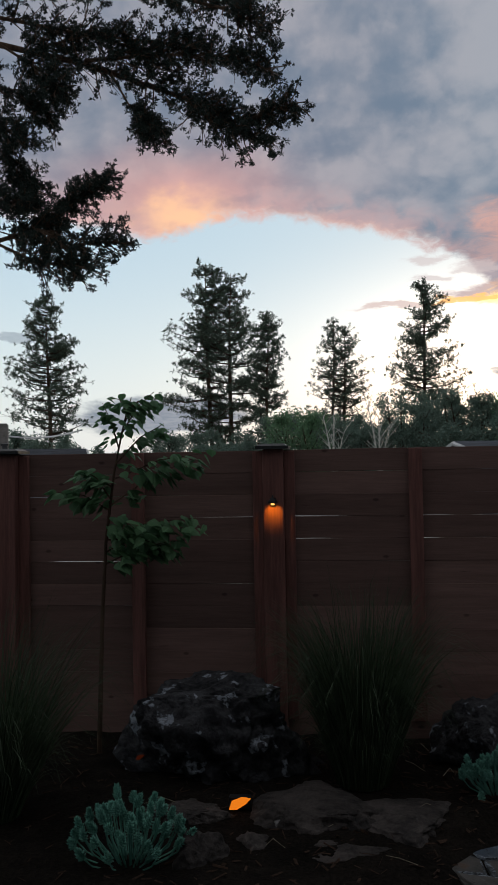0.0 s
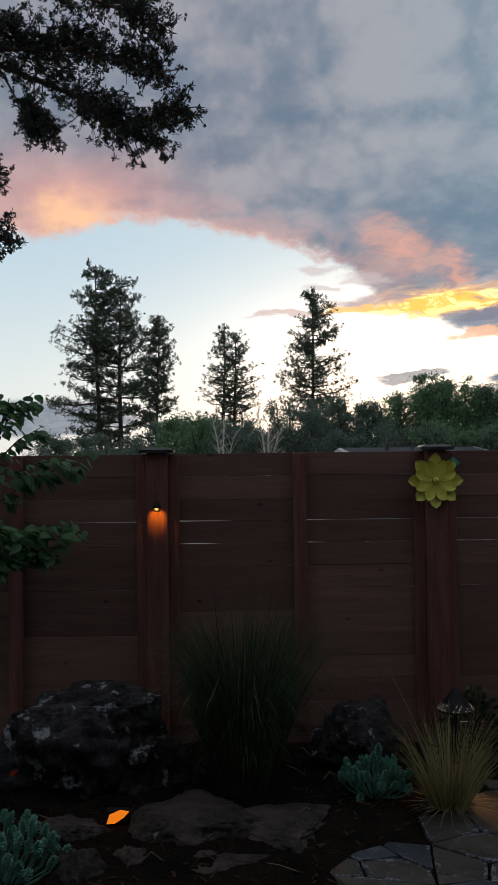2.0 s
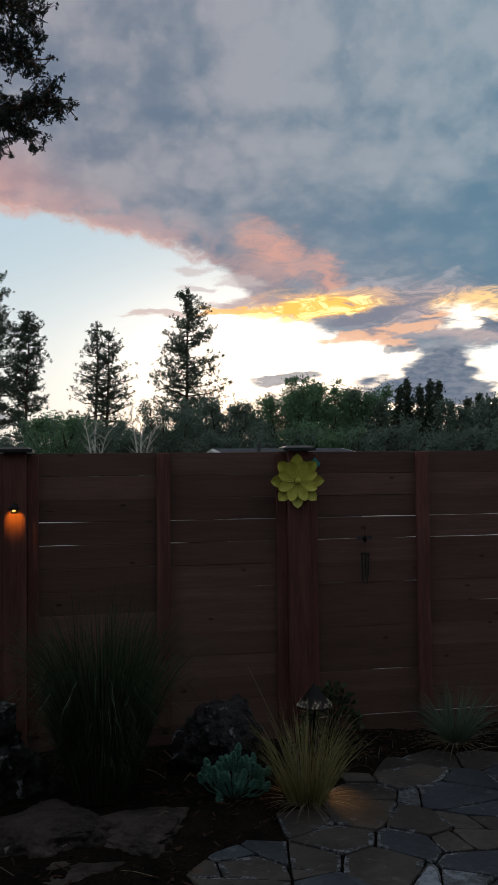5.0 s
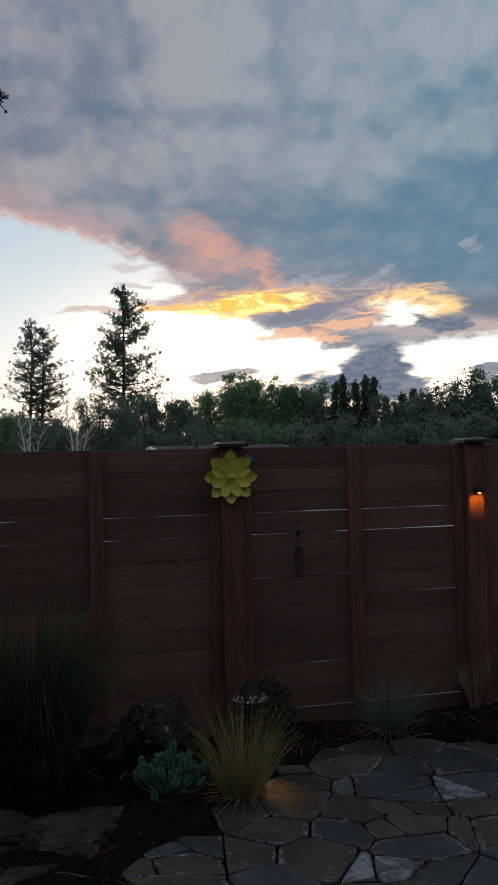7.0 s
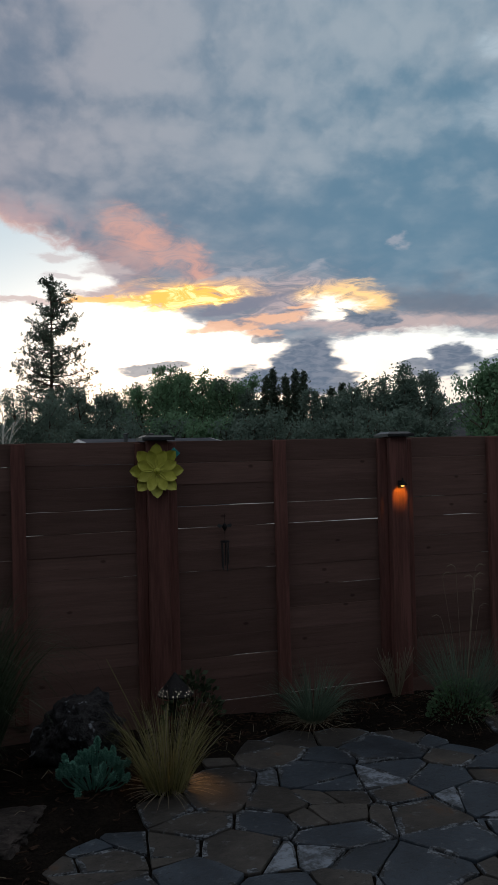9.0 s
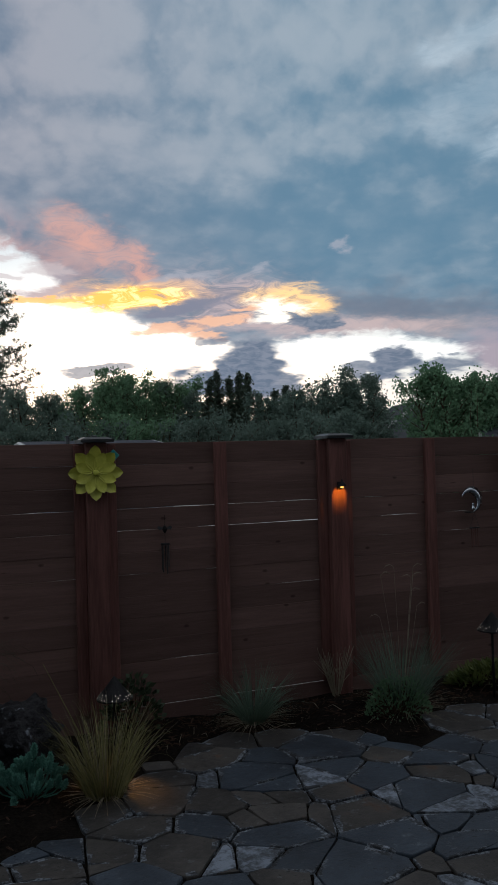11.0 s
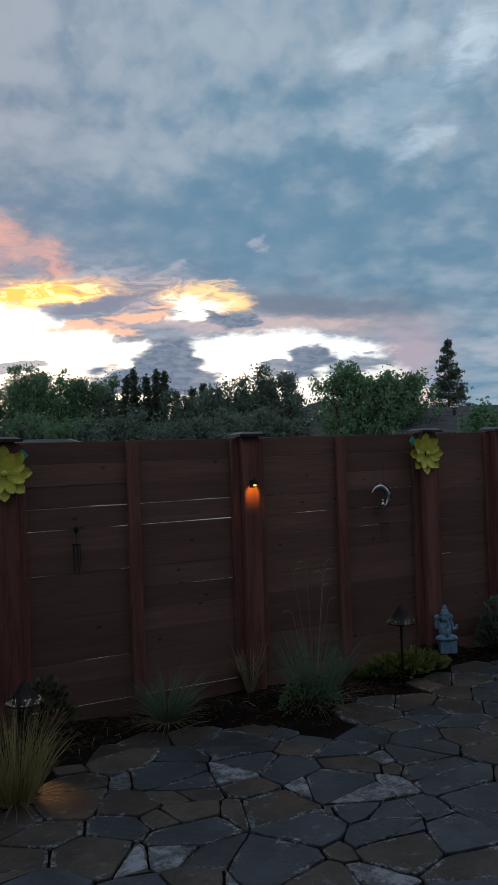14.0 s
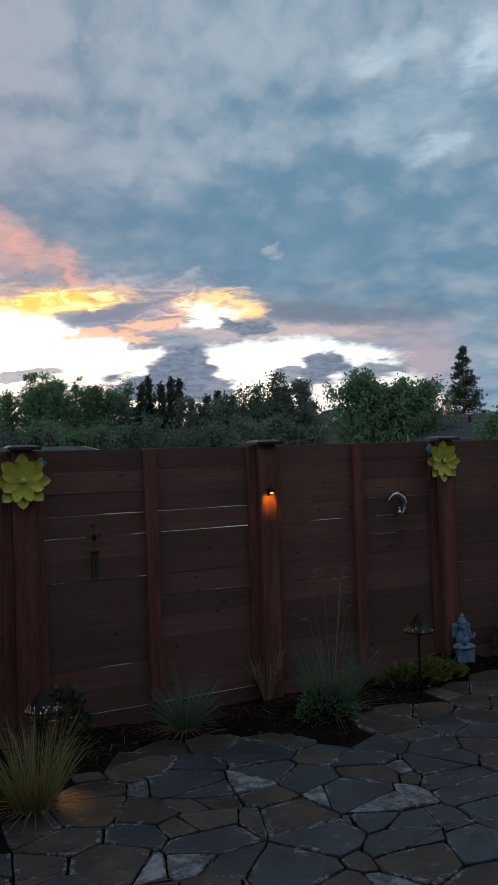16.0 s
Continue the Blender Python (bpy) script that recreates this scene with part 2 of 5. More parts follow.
    for a0, e0, sa, se, turn, k in ((23.4, 6.3, 1.9, 1.5, 12, 1.0), (21.0, 5.7, 3.2, 1.05, 14, 1.0), (25.0, 5.2, 1.3, 0.8, 0, 0.95), (20.8, 8.2, 0.7, 0.35, 0, 0.7), (32.8, 6.3, 1.6, 0.75, 0, 1.0), (30.8, 5.8, 1.1, 0.45, 0, 0.9), (36.4, 6.2, 1.7, 0.50, 4, 0.9)):
        sky = over(sky, patch(a0, e0, sa * 1.1, se * 1.1, turn, 0.22, 0.62, rag=0.15), k, slate)
    for a0, e0, sa, se, turn, k in ((27.6, 9.2, 1.3, 0.50, 0, 1.0), (26.2, 9.3, 0.8, 0.2, 6, 0.7), (12.8, 6.3, 2.2, 0.32, 8, 0.85), (13.2, 5.0, 2.0, 0.5, 4, 0.55), (-12.5, 3.6, 5.6, 1.2, 0, 0.85), (-22.0, 8.9, 1.2, 0.3, 0, 0.5)):
        sky = over(sky, patch(a0, e0, sa, se, turn, 0.25, 0.65, wisped, 0.3), k, slate)
    for a0, e0, sa, se in ((24.2, 13.4, 0.75, 0.42), (18.6, 12.8, 2.6, 0.28), (29.6, 14.5, 0.6, 0.25), (45.4, 6.4, 1.6, 0.8)):
        sky = over(sky, patch(a0, e0, sa, se, 8, 0.15, 1.0, rag=0.8), 0.6, (0.45, 0.44, 0.48))
    sky = g.mix(g.smooth(el, -0.5, -3.0), sky, (0.05, 0.05, 0.045))

    bg = g.node("ShaderNodeBackground")
    g.put(bg.inputs[0], sky)
    bg.inputs[1].default_value = 1.0
    out = g.node("ShaderNodeOutputWorld")
    g.t.links.new(bg.outputs[0], out.inputs[0])


make_world()


def lamp(name, kind, m, energy, color, size, cone=105):
    d = bpy.data.lights.new(name, kind)
    d.energy, d.color = energy, color
    if kind == "SUN":
        d.angle = size
    else:
        d.shadow_soft_size = size
    if kind == "SPOT":
        d.spot_size, d.spot_blend = radians(cone), 0.7
    ob = new(name, d)
    ob.matrix_world = m
    return ob


sun_way = Vector((math.sin(radians(SUN_AZ)) * math.cos(radians(SUN_EL)), math.cos(radians(SUN_AZ)) * math.cos(radians(SUN_EL)), math.sin(radians(SUN_EL))))
lamp("sun", "SUN", look(sun_way * 50, (0, 0, 0)), 0.35, (1.0, 0.72, 0.45), radians(12))


# ---------------------------------------------------------------- materials
def material(name, dark, light, rough=0.8, scale=8.0, stretch=(1, 1, 1), fine=6.0, bump=0.3, depth=0.01, vary=0.15, metal=0.0, spots=None, gloss_var=0.1, lo=0.35, hi=0.65, spec=0.12, knots=None, specks=None):
    """Two scales of noise between a dark and a light tone, a fine relief, and a shift from object to object.
    spots: (colour, scale, threshold) of lichen or stains; knots: colour of round knots in the wood; specks: colour of small pits."""
    mt = bpy.data.materials.new(name)
    mt.use_nodes = True
    g = Net(mt.node_tree)
    tc = g.node("ShaderNodeTexCoord")
    info = g.node("ShaderNodeObjectInfo")
    shift = g.xyz(g.m("MULTIPLY", info.outputs["Random"], 37.0), g.m("MULTIPLY", info.outputs["Random"], 91.0), g.m("MULTIPLY", info.outputs["Random"], 53.0))
    vec = g.map(tc.outputs["Object"], stretch, shift)
    a = g.noise(vec, scale, 4.0, 0.6)
    b = g.noise(vec, scale * fine, 5.0, 0.65)
    f = g.smooth(g.m("ADD", g.m("MULTIPLY", a, 0.6), g.m("MULTIPLY", b, 0.4)), lo, hi)
    col = g.mix(f, dark, light)
    if spots:
        sc, ssc, th = spots
        s = g.noise(vec, ssc, 3.0, 0.6)
        col = g.mix(g.m("MULTIPLY", g.smooth(s, th, th + 0.05), g.smooth(b, 0.35, 0.55)), col, sc)
    if knots:
        vo = g.node("ShaderNodeTexVoronoi")
        vo.voronoi_dimensions = "2D"
        sp = g.node("ShaderNodeSeparateXYZ")
        g.put(sp.inputs[0], g.map(tc.outputs["Object"], (1, 1, 1), shift))
        g.put(vo.inputs["Vector"], g.xyz(g.m("MULTIPLY", sp.outputs[0], 0.8), g.m("MULTIPLY", sp.outputs[2], 1.5), 0.0))
        vo.inputs["Scale"].default_value = 4.0
        pick = g.node("ShaderNodeSeparateColor")
        g.put(pick.inputs[0], vo.outputs["Color"])
        wobble = g.m("ADD", vo.outputs["Distance"], g.m("MULTIPLY", b, 0.04))
        k = g.m("MULTIPLY", g.smooth(wobble, 0.11, 0.05), g.smooth(pick.outputs[0], 0.78, 0.82))
        col = g.mix(g.m("MULTIPLY", k, 0.6), col, knots)
    if specks:
        s2 = g.noise(vec, scale * 14, 2.0, 0.5)
        col = g.mix(g.m("MULTIPLY", g.smooth(s2, 0.66, 0.72), 0.8), col, specks)
        s3 = g.noise(vec, scale * 5, 5.0, 0.7)
        col = g.mix(g.m("MULTIPLY", g.smooth(s3, 0.58, 0.72), 0.5), col, (0.17, 0.19, 0.215))
    hsv = g.node("ShaderNodeHueSaturation")
    g.put(hsv.inputs["Value"], g.m("ADD", 1.0 - vary, g.m("MULTIPLY", info.outputs["Random"], 2 * vary)))
    g.put(hsv.inputs["Color"], col)
    p = g.node("ShaderNodeBsdfPrincipled")
    g.put(p.inputs["Base Color"], hsv.outputs[0])
    g.put(p.inputs["Roughness"], g.m("ADD", rough - gloss_var, g.m("MULTIPLY", b, 2 * gloss_var)))
    p.inputs["Metallic"].default_value = metal
    p.inputs["Specular IOR Level"].default_value = spec
    if bump:
        bn = g.node("ShaderNodeBump")
        bn.inputs["Strength"].default_value = bump
        bn.inputs["Distance"].default_value = depth
        g.put(bn.inputs["Height"], g.m("ADD", g.m("MULTIPLY", a, 0.5), b))
        g.t.links.new(bn.outputs[0], p.inputs["Normal"])
    o = g.node("ShaderNodeOutputMaterial")
    g.t.links.new(p.outputs[0], o.inputs[0])
    return mt


def leafy(name, dark, light, rough=0.6, through_light=0.3):
    """Leaves: the tone changes from leaf to leaf, and some light passes through."""
    mt = bpy.data.materials.new(name)
    mt.use_nodes = True
    g = Net(mt.node_tree)
    geo = g.node("ShaderNodeNewGeometry")
    info = g.node("ShaderNodeObjectInfo")
    r = g.m("FRACT", g.m("ADD", geo.outputs["Random Per Island"], info.outputs["Random"]))
    tc = g.node("ShaderNodeTexCoord")
    n = g.noise(tc.outputs["Object"], 1.7, 3.0)
    col = g.mix(g.m("ADD", g.m("MULTIPLY", r, 0.6), g.m("MULTIPLY", n, 0.4)), dark, light)
    p = g.node("ShaderNodeBsdfPrincipled")
    g.put(p.inputs["Base Color"], col)
    p.inputs["Roughness"].default_value = rough
    p.inputs["Specular IOR Level"].default_value = 0.2
    tr = g.node("ShaderNodeBsdfTranslucent")
    g.put(tr.inputs[0], col)
    mx = g.node("ShaderNodeMixShader")
    mx.inputs[0].default_value = through_light
    g.t.links.new(p.outputs[0], mx.inputs[1])
    g.t.links.new(tr.outputs[0], mx.inputs[2])
    o = g.node("ShaderNodeOutputMaterial")
    g.t.links.new(mx.outputs[0], o.inputs[0])
    return mt


def glowing(name, color, strength):
    mt = bpy.data.materials.new(name)
    mt.use_nodes = True
    g = Net(mt.node_tree)
    e = g.node("ShaderNodeEmission")
    e.inputs[0].default_value = (*color, 1)
    e.inputs[1].default_value = strength
    o = g.node("ShaderNodeOutputMaterial")
    g.t.links.new(e.outputs[0], o.inputs[0])
    return mt


BOARD = material("stained_cedar_board", (0.090, 0.055, 0.048), (0.182, 0.113, 0.098), 0.75, 1.6, (0.7, 9, 9), 5.0, 0.35, 0.006, 0.22, spots=((0.04, 0.02, 0.018), 2.6, 0.70), lo=0.15, hi=0.90, knots=(0.022, 0.012, 0.011))
POST = material("stained_cedar_post", (0.100, 0.047, 0.041), (0.180, 0.084, 0.073), 0.72, 1.8, (9, 9, 0.7), 5.0, 0.35, 0.006, 0.12)
CAPM = material("weathered_metal_cap", (0.03, 0.032, 0.035), (0.07, 0.072, 0.075), 0.35, 6.0, bump=0.1, metal=0.7, spec=0.5)
BLACK = material("black_powder_coat", (0.007, 0.007, 0.008), (0.016, 0.016, 0.018), 0.6, 12.0, bump=0.08, metal=0.0, spec=0.15)
CHIP = material("bark_chip", (0.014, 0.009, 0.007), (0.055, 0.033, 0.023), 0.9, 20.0, vary=0.35)
FLAG = material("grey_flagstone", (0.021, 0.020, 0.020), (0.068, 0.063, 0.058), 0.66, 3.0, fine=9.0, bump=0.5, depth=0.010, vary=0.25, gloss_var=0.15, spots=((0.085, 0.055, 0.04), 3.0, 0.64), spec=0.4, specks=(0.012, 0.012, 0.013))
FLAG_DARK = material("blue_grey_flagstone", (0.014, 0.021, 0.032), (0.042, 0.058, 0.080), 0.60, 3.0, fine=9.0, bump=0.5, depth=0.010, vary=0.2, gloss_var=0.15, spec=0.45, specks=(0.010, 0.012, 0.016))
FLAG_PALE = material("pale_quartzite_flagstone", (0.045, 0.055, 0.068), (0.21, 0.25, 0.31), 0.6, 9.0, fine=5.0, bump=0.5, depth=0.01, vary=0.15, lo=0.42, hi=0.60, spec=0.5, specks=(0.03, 0.035, 0.04))
FLAG_EDGE = material("chipped_stone_edge", (0.036, 0.039, 0.044), (0.22, 0.25, 0.29), 0.6, 16.0, fine=4.0, bump=0.5, depth=0.008, vary=0.2, lo=0.44, hi=0.66)
LAVA = material("lichened_lava_rock", (0.014, 0.014, 0.016), (0.075, 0.075, 0.082), 0.85, 6.0, fine=5.0, bump=1.0, depth=0.05, vary=0.1, spots=((0.30, 0.33, 0.38), 7.0, 0.595))
SLAB = material("brown_grey_slab_rock", (0.016, 0.015, 0.015), (0.080, 0.068, 0.064), 0.72, 5.0, fine=7.0, bump=0.8, depth=0.03, vary=0.15, spots=((0.25, 0.24, 0.24), 7.0, 0.68))
BARK = material("pine_bark", (0.03, 0.02, 0.015), (0.10, 0.065, 0.045), 0.9, 2.0, (3, 3, 0.6), bump=0.8, depth=0.03)
PALE_BARK = material("pale_aspen_bark", (0.25, 0.25, 0.23), (0.55, 0.54, 0.50), 0.8, 3.0, (1, 1, 4), bump=0.2)
NEEDLE = leafy("pine_needles", (0.045, 0.066, 0.052), (0.105, 0.138, 0.098), 0.6, 0.25)
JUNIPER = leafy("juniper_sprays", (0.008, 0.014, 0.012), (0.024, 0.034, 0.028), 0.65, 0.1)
LEAF_A = leafy("dark_broad_leaves", (0.085, 0.130, 0.108), (0.180, 0.240, 0.195), 0.55, 0.42)
LEAF_B = leafy("bright_broad_leaves", (0.085, 0.165, 0.092), (0.180, 0.300, 0.170), 0.55, 0.45)
LEAF_SAP = leafy("sapling_leaves", (0.040, 0.100, 0.050), (0.120, 0.230, 0.110), 0.5, 0.38)
GRASS_DARK = leafy("dark_fountain_grass", (0.010, 0.020, 0.010), (0.075, 0.105, 0.060), 0.5, 0.25)
GRASS_GOLD = leafy("golden_feather_grass", (0.055, 0.075, 0.030), (0.48, 0.43, 0.20), 0.55, 0.3)
GRASS_BLUE = leafy("blue_oat_grass", (0.065, 0.12, 0.090), (0.20, 0.27, 0.20), 0.55, 0.25)
GRASS_DRY = leafy("dry_straw", (0.20, 0.17, 0.12), (0.38, 0.33, 0.25), 0.7, 0.2)
SPURGE = leafy("blue_green_spurge", (0.040, 0.150, 0.118), (0.20, 0.45, 0.36), 0.55, 0.15)
LIME = leafy("lime_groundcover", (0.07, 0.11, 0.03), (0.22, 0.25, 0.085), 0.5, 0.3)
YELLOW = material("lime_yellow_enamel", (0.40, 0.42, 0.045), (0.56, 0.56, 0.09), 0.42, 5.0, bump=0.06, vary=0.08, spec=0.5)
TEAL = material("teal_enamel", (0.02, 0.22, 0.22), (0.04, 0.32, 0.30), 0.4, 5.0, bump=0.05, spec=0.5)
STATUE = material("blue_grey_cast_stone", (0.11, 0.21, 0.33), (0.22, 0.36, 0.50), 0.7, 14.0, bump=0.3, depth=0.004)
SILVER = material("silvered_metal", (0.35, 0.38, 0.42), (0.6, 0.63, 0.67), 0.25, 10.0, bump=0.1, metal=1.0, spec=0.5)
ROOF = material("grey_shingle_roof", (0.038, 0.042, 0.052), (0.075, 0.080, 0.095), 0.9, 1.5, (1, 1, 6), bump=0.4, depth=0.02)
SIDING = material("grey_lap_siding", (0.16, 0.17, 0.19), (0.22, 0.23, 0.25), 0.7, 2.0, (0.5, 0.5, 5), bump=0.2)
TRIM = material("pale_trim_paint", (0.45, 0.45, 0.46), (0.6, 0.6, 0.6), 0.5, 3.0, bump=0.05)
BRICKM = material("chimney_stone", (0.12, 0.11, 0.10), (0.22, 0.20, 0.19), 0.85, 4.0, bump=0.6, depth=0.02)
HOLE_GLOW = glowing("lit_pinhole", (1.0, 0.86, 0.72), 0.9)
# the next two glow in place of warm lamplight on the rocks
AMBER_GLOW = glowing("amber_lit_patch", (1.0, 0.24, 0.012), 0.8)
EMBER_GLOW = glowing("dim_amber_lit_patch", (1.0, 0.16, 0.05), 0.025)
BULB_GLOW = glowing("warm_bulb", (1.0, 0.42, 0.10), 1.8)

# ---------------------------------------------------------------- mesh helpers
def thing(name, label, category, at=(0, 0, 0), group="", kind="", rz=0.0):
    ob = new(name)
    ob.empty_display_size = 0.1
    ob.matrix_world = pose(*at, 0, 0, rz)
    return tagged(ob, label, category, group, kind)


def mesh_of(name, verts, faces, mat, smooth=False):
    me = bpy.data.meshes.new(name)
    me.from_pydata([tuple(map(float, v)) for v in verts], [], faces)
    me.materials.append(mat)
    if smooth:
        me.polygons.foreach_set("use_smooth", [True] * len(me.polygons))
    me.update()
    return me


def hang(name, me, parent, label="", kind="", at=None):
    """One mesh object under a thing or part, in the parent's own space."""
    ob = new(name, me)
    if parent is not None:
        ob.parent = parent
    if at is not None:
        ob.matrix_basis = at
    return tagged(ob, label, kind=kind)


def part(name, bm, mat, parent, label="", smooth=False, at=None, kind=""):
    me = bpy.data.meshes.new(name)
    bm.to_mesh(me)
    bm.free()
    me.materials.append(mat)
    if smooth:
        me.polygons.foreach_set("use_smooth", [True] * len(me.polygons))
    return hang(name, me, parent, label, kind, at)


def box_bm(x0, x1, y0, y1, z0, z1, bevel=0.004, bm=None):
    bm = bm or bmesh.new()
    r = bmesh.ops.create_cube(bm, size=1.0)
    vs = r["verts"]
    for v in vs:
        v.co = Vector((x0 + (v.co.x + 0.5) * (x1 - x0), y0 + (v.co.y + 0.5) * (y1 - y0), z0 + (v.co.z + 0.5) * (z1 - z0)))
    if bevel:
        es = list({e for v in vs for e in v.link_edges})
        bmesh.ops.bevel(bm, geom=es, offset=bevel, segments=1, affect="EDGES")
    return bm


def lathe(profile, n=20, bm=None, c=(0, 0, 0)):
    """Turned body from (radius, z) pairs."""
    bm = bm or bmesh.new()
    rings = []
    for r, z in profile:
        if r < 1e-5:
            rings.append([bm.verts.new((c[0], c[1], c[2] + z))])
        else:
            rings.append([bm.verts.new((c[0] + r * math.cos(2 * math.pi * i / n), c[1] + r * math.sin(2 * math.pi * i / n), c[2] + z)) for i in range(n)])
    for a, b in zip(rings, rings[1:]):
        for i in range(n):
            j = (i + 1) % n
            if len(a) == 1 and len(b) > 1:
                bm.faces.new((a[0], b[i], b[j]))
            elif len(b) == 1 and len(a) > 1:
                bm.faces.new((a[i], a[j], b[0]))
            elif len(a) > 1:
                bm.faces.new((a[i], a[j], b[j], b[i]))
    bmesh.ops.recalc_face_normals(bm, faces=bm.faces)
    return bm


class Soup:
    """Gathers many small shapes into one mesh."""

    def __init__(self):
        self.v, self.f = [], []

    def add(self, verts, faces):
        k = len(self.v)
        self.v.extend(verts)
        self.f.extend([tuple(i + k for i in f) for f in faces])

    def tube(self, pts, radii, n=6):
        pts = [Vector(p) for p in pts]
        k = len(self.v)
        for i, (p, r) in enumerate(zip(pts, radii)):
            d = (pts[min(i + 1, len(pts) - 1)] - pts[max(i - 1, 0)]).normalized()
            u = d.cross(Vector((0.31, 0.17, 0.94)))
            u = (u if u.length > 1e-3 else d.cross(Vector((1, 0, 0)))).normalized()
            w = d.cross(u)
            for j in range(n):
                a = 2 * math.pi * j / n
                self.v.append(p + (u * math.cos(a) + w * math.sin(a)) * r)
        for i in range(len(pts) - 1):
            for j in range(n):
                a, b = k + i * n + j, k + i * n + (j + 1) % n
                self.f.append((a, b, b + n, a + n))
        self.f.append(tuple(k + (len(pts) - 1) * n + j for j in range(n)))

    def blade(self, base, way, length, width, droop, seg=4, side=None, late=False):
        """A grass blade that leaves base along way and bends down."""
        k = len(self.v)
        p, d = Vector(base), Vector(way).normalized()
        s = (side or Vector((random.uniform(-1, 1), random.uniform(-1, 1), 0.0))).normalized()
        for i in range(seg + 1):
            t = i / seg
            w = width * (1 - t) ** 0.7 * 0.5
            if i < seg:
                self.v.extend((p - s * w, p + s * w))
            else:
                self.v.append(p.copy())
            d = (d + Vector((0, 0, -droop * (2.4 * t * t if late else 0.4 + t)))).normalized()
            p = p + d * (length / seg)
        for i in range(seg - 1):
            a = k + 2 * i
            self.f.append((a, a + 1, a + 3, a + 2))
        self.f.append((k + 2 * seg - 2, k + 2 * seg - 1, k + 2 * seg))

    def mesh(self, name, mat, smooth=False):
        return mesh_of(name, self.v, self.f, mat, smooth)


def cloud_of_cards(name, rng, centres, radii, per, length, width, mat, bias=0.45, up=0.0, radial=False):
    """Many small four-sided leaves or needle sprays scattered in balls round the centres, as one mesh."""
    c = np.repeat(np.asarray(centres, float), per, 0)
    r = np.repeat(np.asarray(radii, float), per)
    n = len(c)

    def unit(a):
        return a / (np.linalg.norm(a, axis=1, keepdims=True) + 1e-9)

    p = c + unit(rng.normal(size=(n, 3))) * (r * rng.random(n) ** bias)[:, None]
    u = unit(rng.normal(size=(n, 3)) + (0, 0, up))
    w = unit(np.cross(u, rng.normal(size=(n, 3))))
    L = (length * rng.uniform(0.6, 1.25, n))[:, None]
    if radial:
        # needles stand out from the middle of each tuft
        u = unit(rng.normal(size=(n, 3)) + (0, 0, up))
        w = unit(np.cross(u, rng.normal(size=(n, 3))))
        L = (r * rng.uniform(0.6, 1.15, n))[:, None]
        p = c + u * L * 0.55
    W = (width * rng.uniform(0.7, 1.2, n))[:, None]
    v = np.stack([p - u * L * 0.5, p + w * W * 0.5 - u * L * 0.05, p + u * L * 0.5, p - w * W * 0.5 - u * L * 0.05], 1).reshape(-1, 3)
    me = bpy.data.meshes.new(name)
    me.vertices.add(4 * n)
    me.vertices.foreach_set("co", v.astype(np.float32).ravel())
    me.loops.add(4 * n)
    me.loops.foreach_set("vertex_index", np.arange(4 * n, dtype=np.int32))
    me.polygons.add(n)
    me.polygons.foreach_set("loop_start", np.arange(0, 4 * n, 4, dtype=np.int32))
    me.update(calc_edges=True)
    me.materials.append(mat)
    return me


def rand_dir():
    return Vector((random.gauss(0, 1), random.gauss(0, 1), random.gauss(0, 1))).normalized()


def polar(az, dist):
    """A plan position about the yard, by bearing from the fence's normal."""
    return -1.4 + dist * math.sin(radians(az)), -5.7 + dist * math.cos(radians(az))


# ---------------------------------------------------------------- ground
PATIO_Z = -0.155
BED_EDGE = [(-9, -6.5), (-3.0, -5.5), (-1.75, -3.4), (-1.35, -2.2), (-1.08, -1.82), (-0.85, -1.48), (-0.55, -1.22), (-0.2, -0.98), (-0.02, -0.60), (0.30, -0.38), (0.60, -0.36), (0.96, -0.44), (1.40, -0.72), (1.78, -0.98), (2.02, -0.70), (2.62, -0.56), (3.10, -0.36), (3.45, -0.26), (4.1, -0.22), (9, -0.22)]


def bed_y(x):
    for (xa, ya), (xb, yb) in zip(BED_EDGE, BED_EDGE[1:]):
        if xa <= x <= xb:
            return ya + (yb - ya) * (x - xa) / (xb - xa)
    return BED_EDGE[0][1] if x < 0 else BED_EDGE[-1][1]


def ground_z(x, y):
    if y > 0.35 or x < -11 or x > 11 or y < -11:
        return -0.20
    d = y - bed_y(x)
    t = min(max((d - 0.02) / 0.28, 0.0), 1.0)
    z = -0.172 + t * t * (3 - 2 * t) * 0.060
    if t > 0:
        z += 0.17 * min(1.0, 3 * t) * math.exp(-((x - 3.5) / 0.30) ** 2 - ((y + 0.13) / 0.13) ** 2)
        z += t * (0.030 * noise.noise((x * 2.1, y * 2.1, 0.0)) + 0.018 * noise.noise((x * 7.0, y * 7.0, 3.0)))
    return z


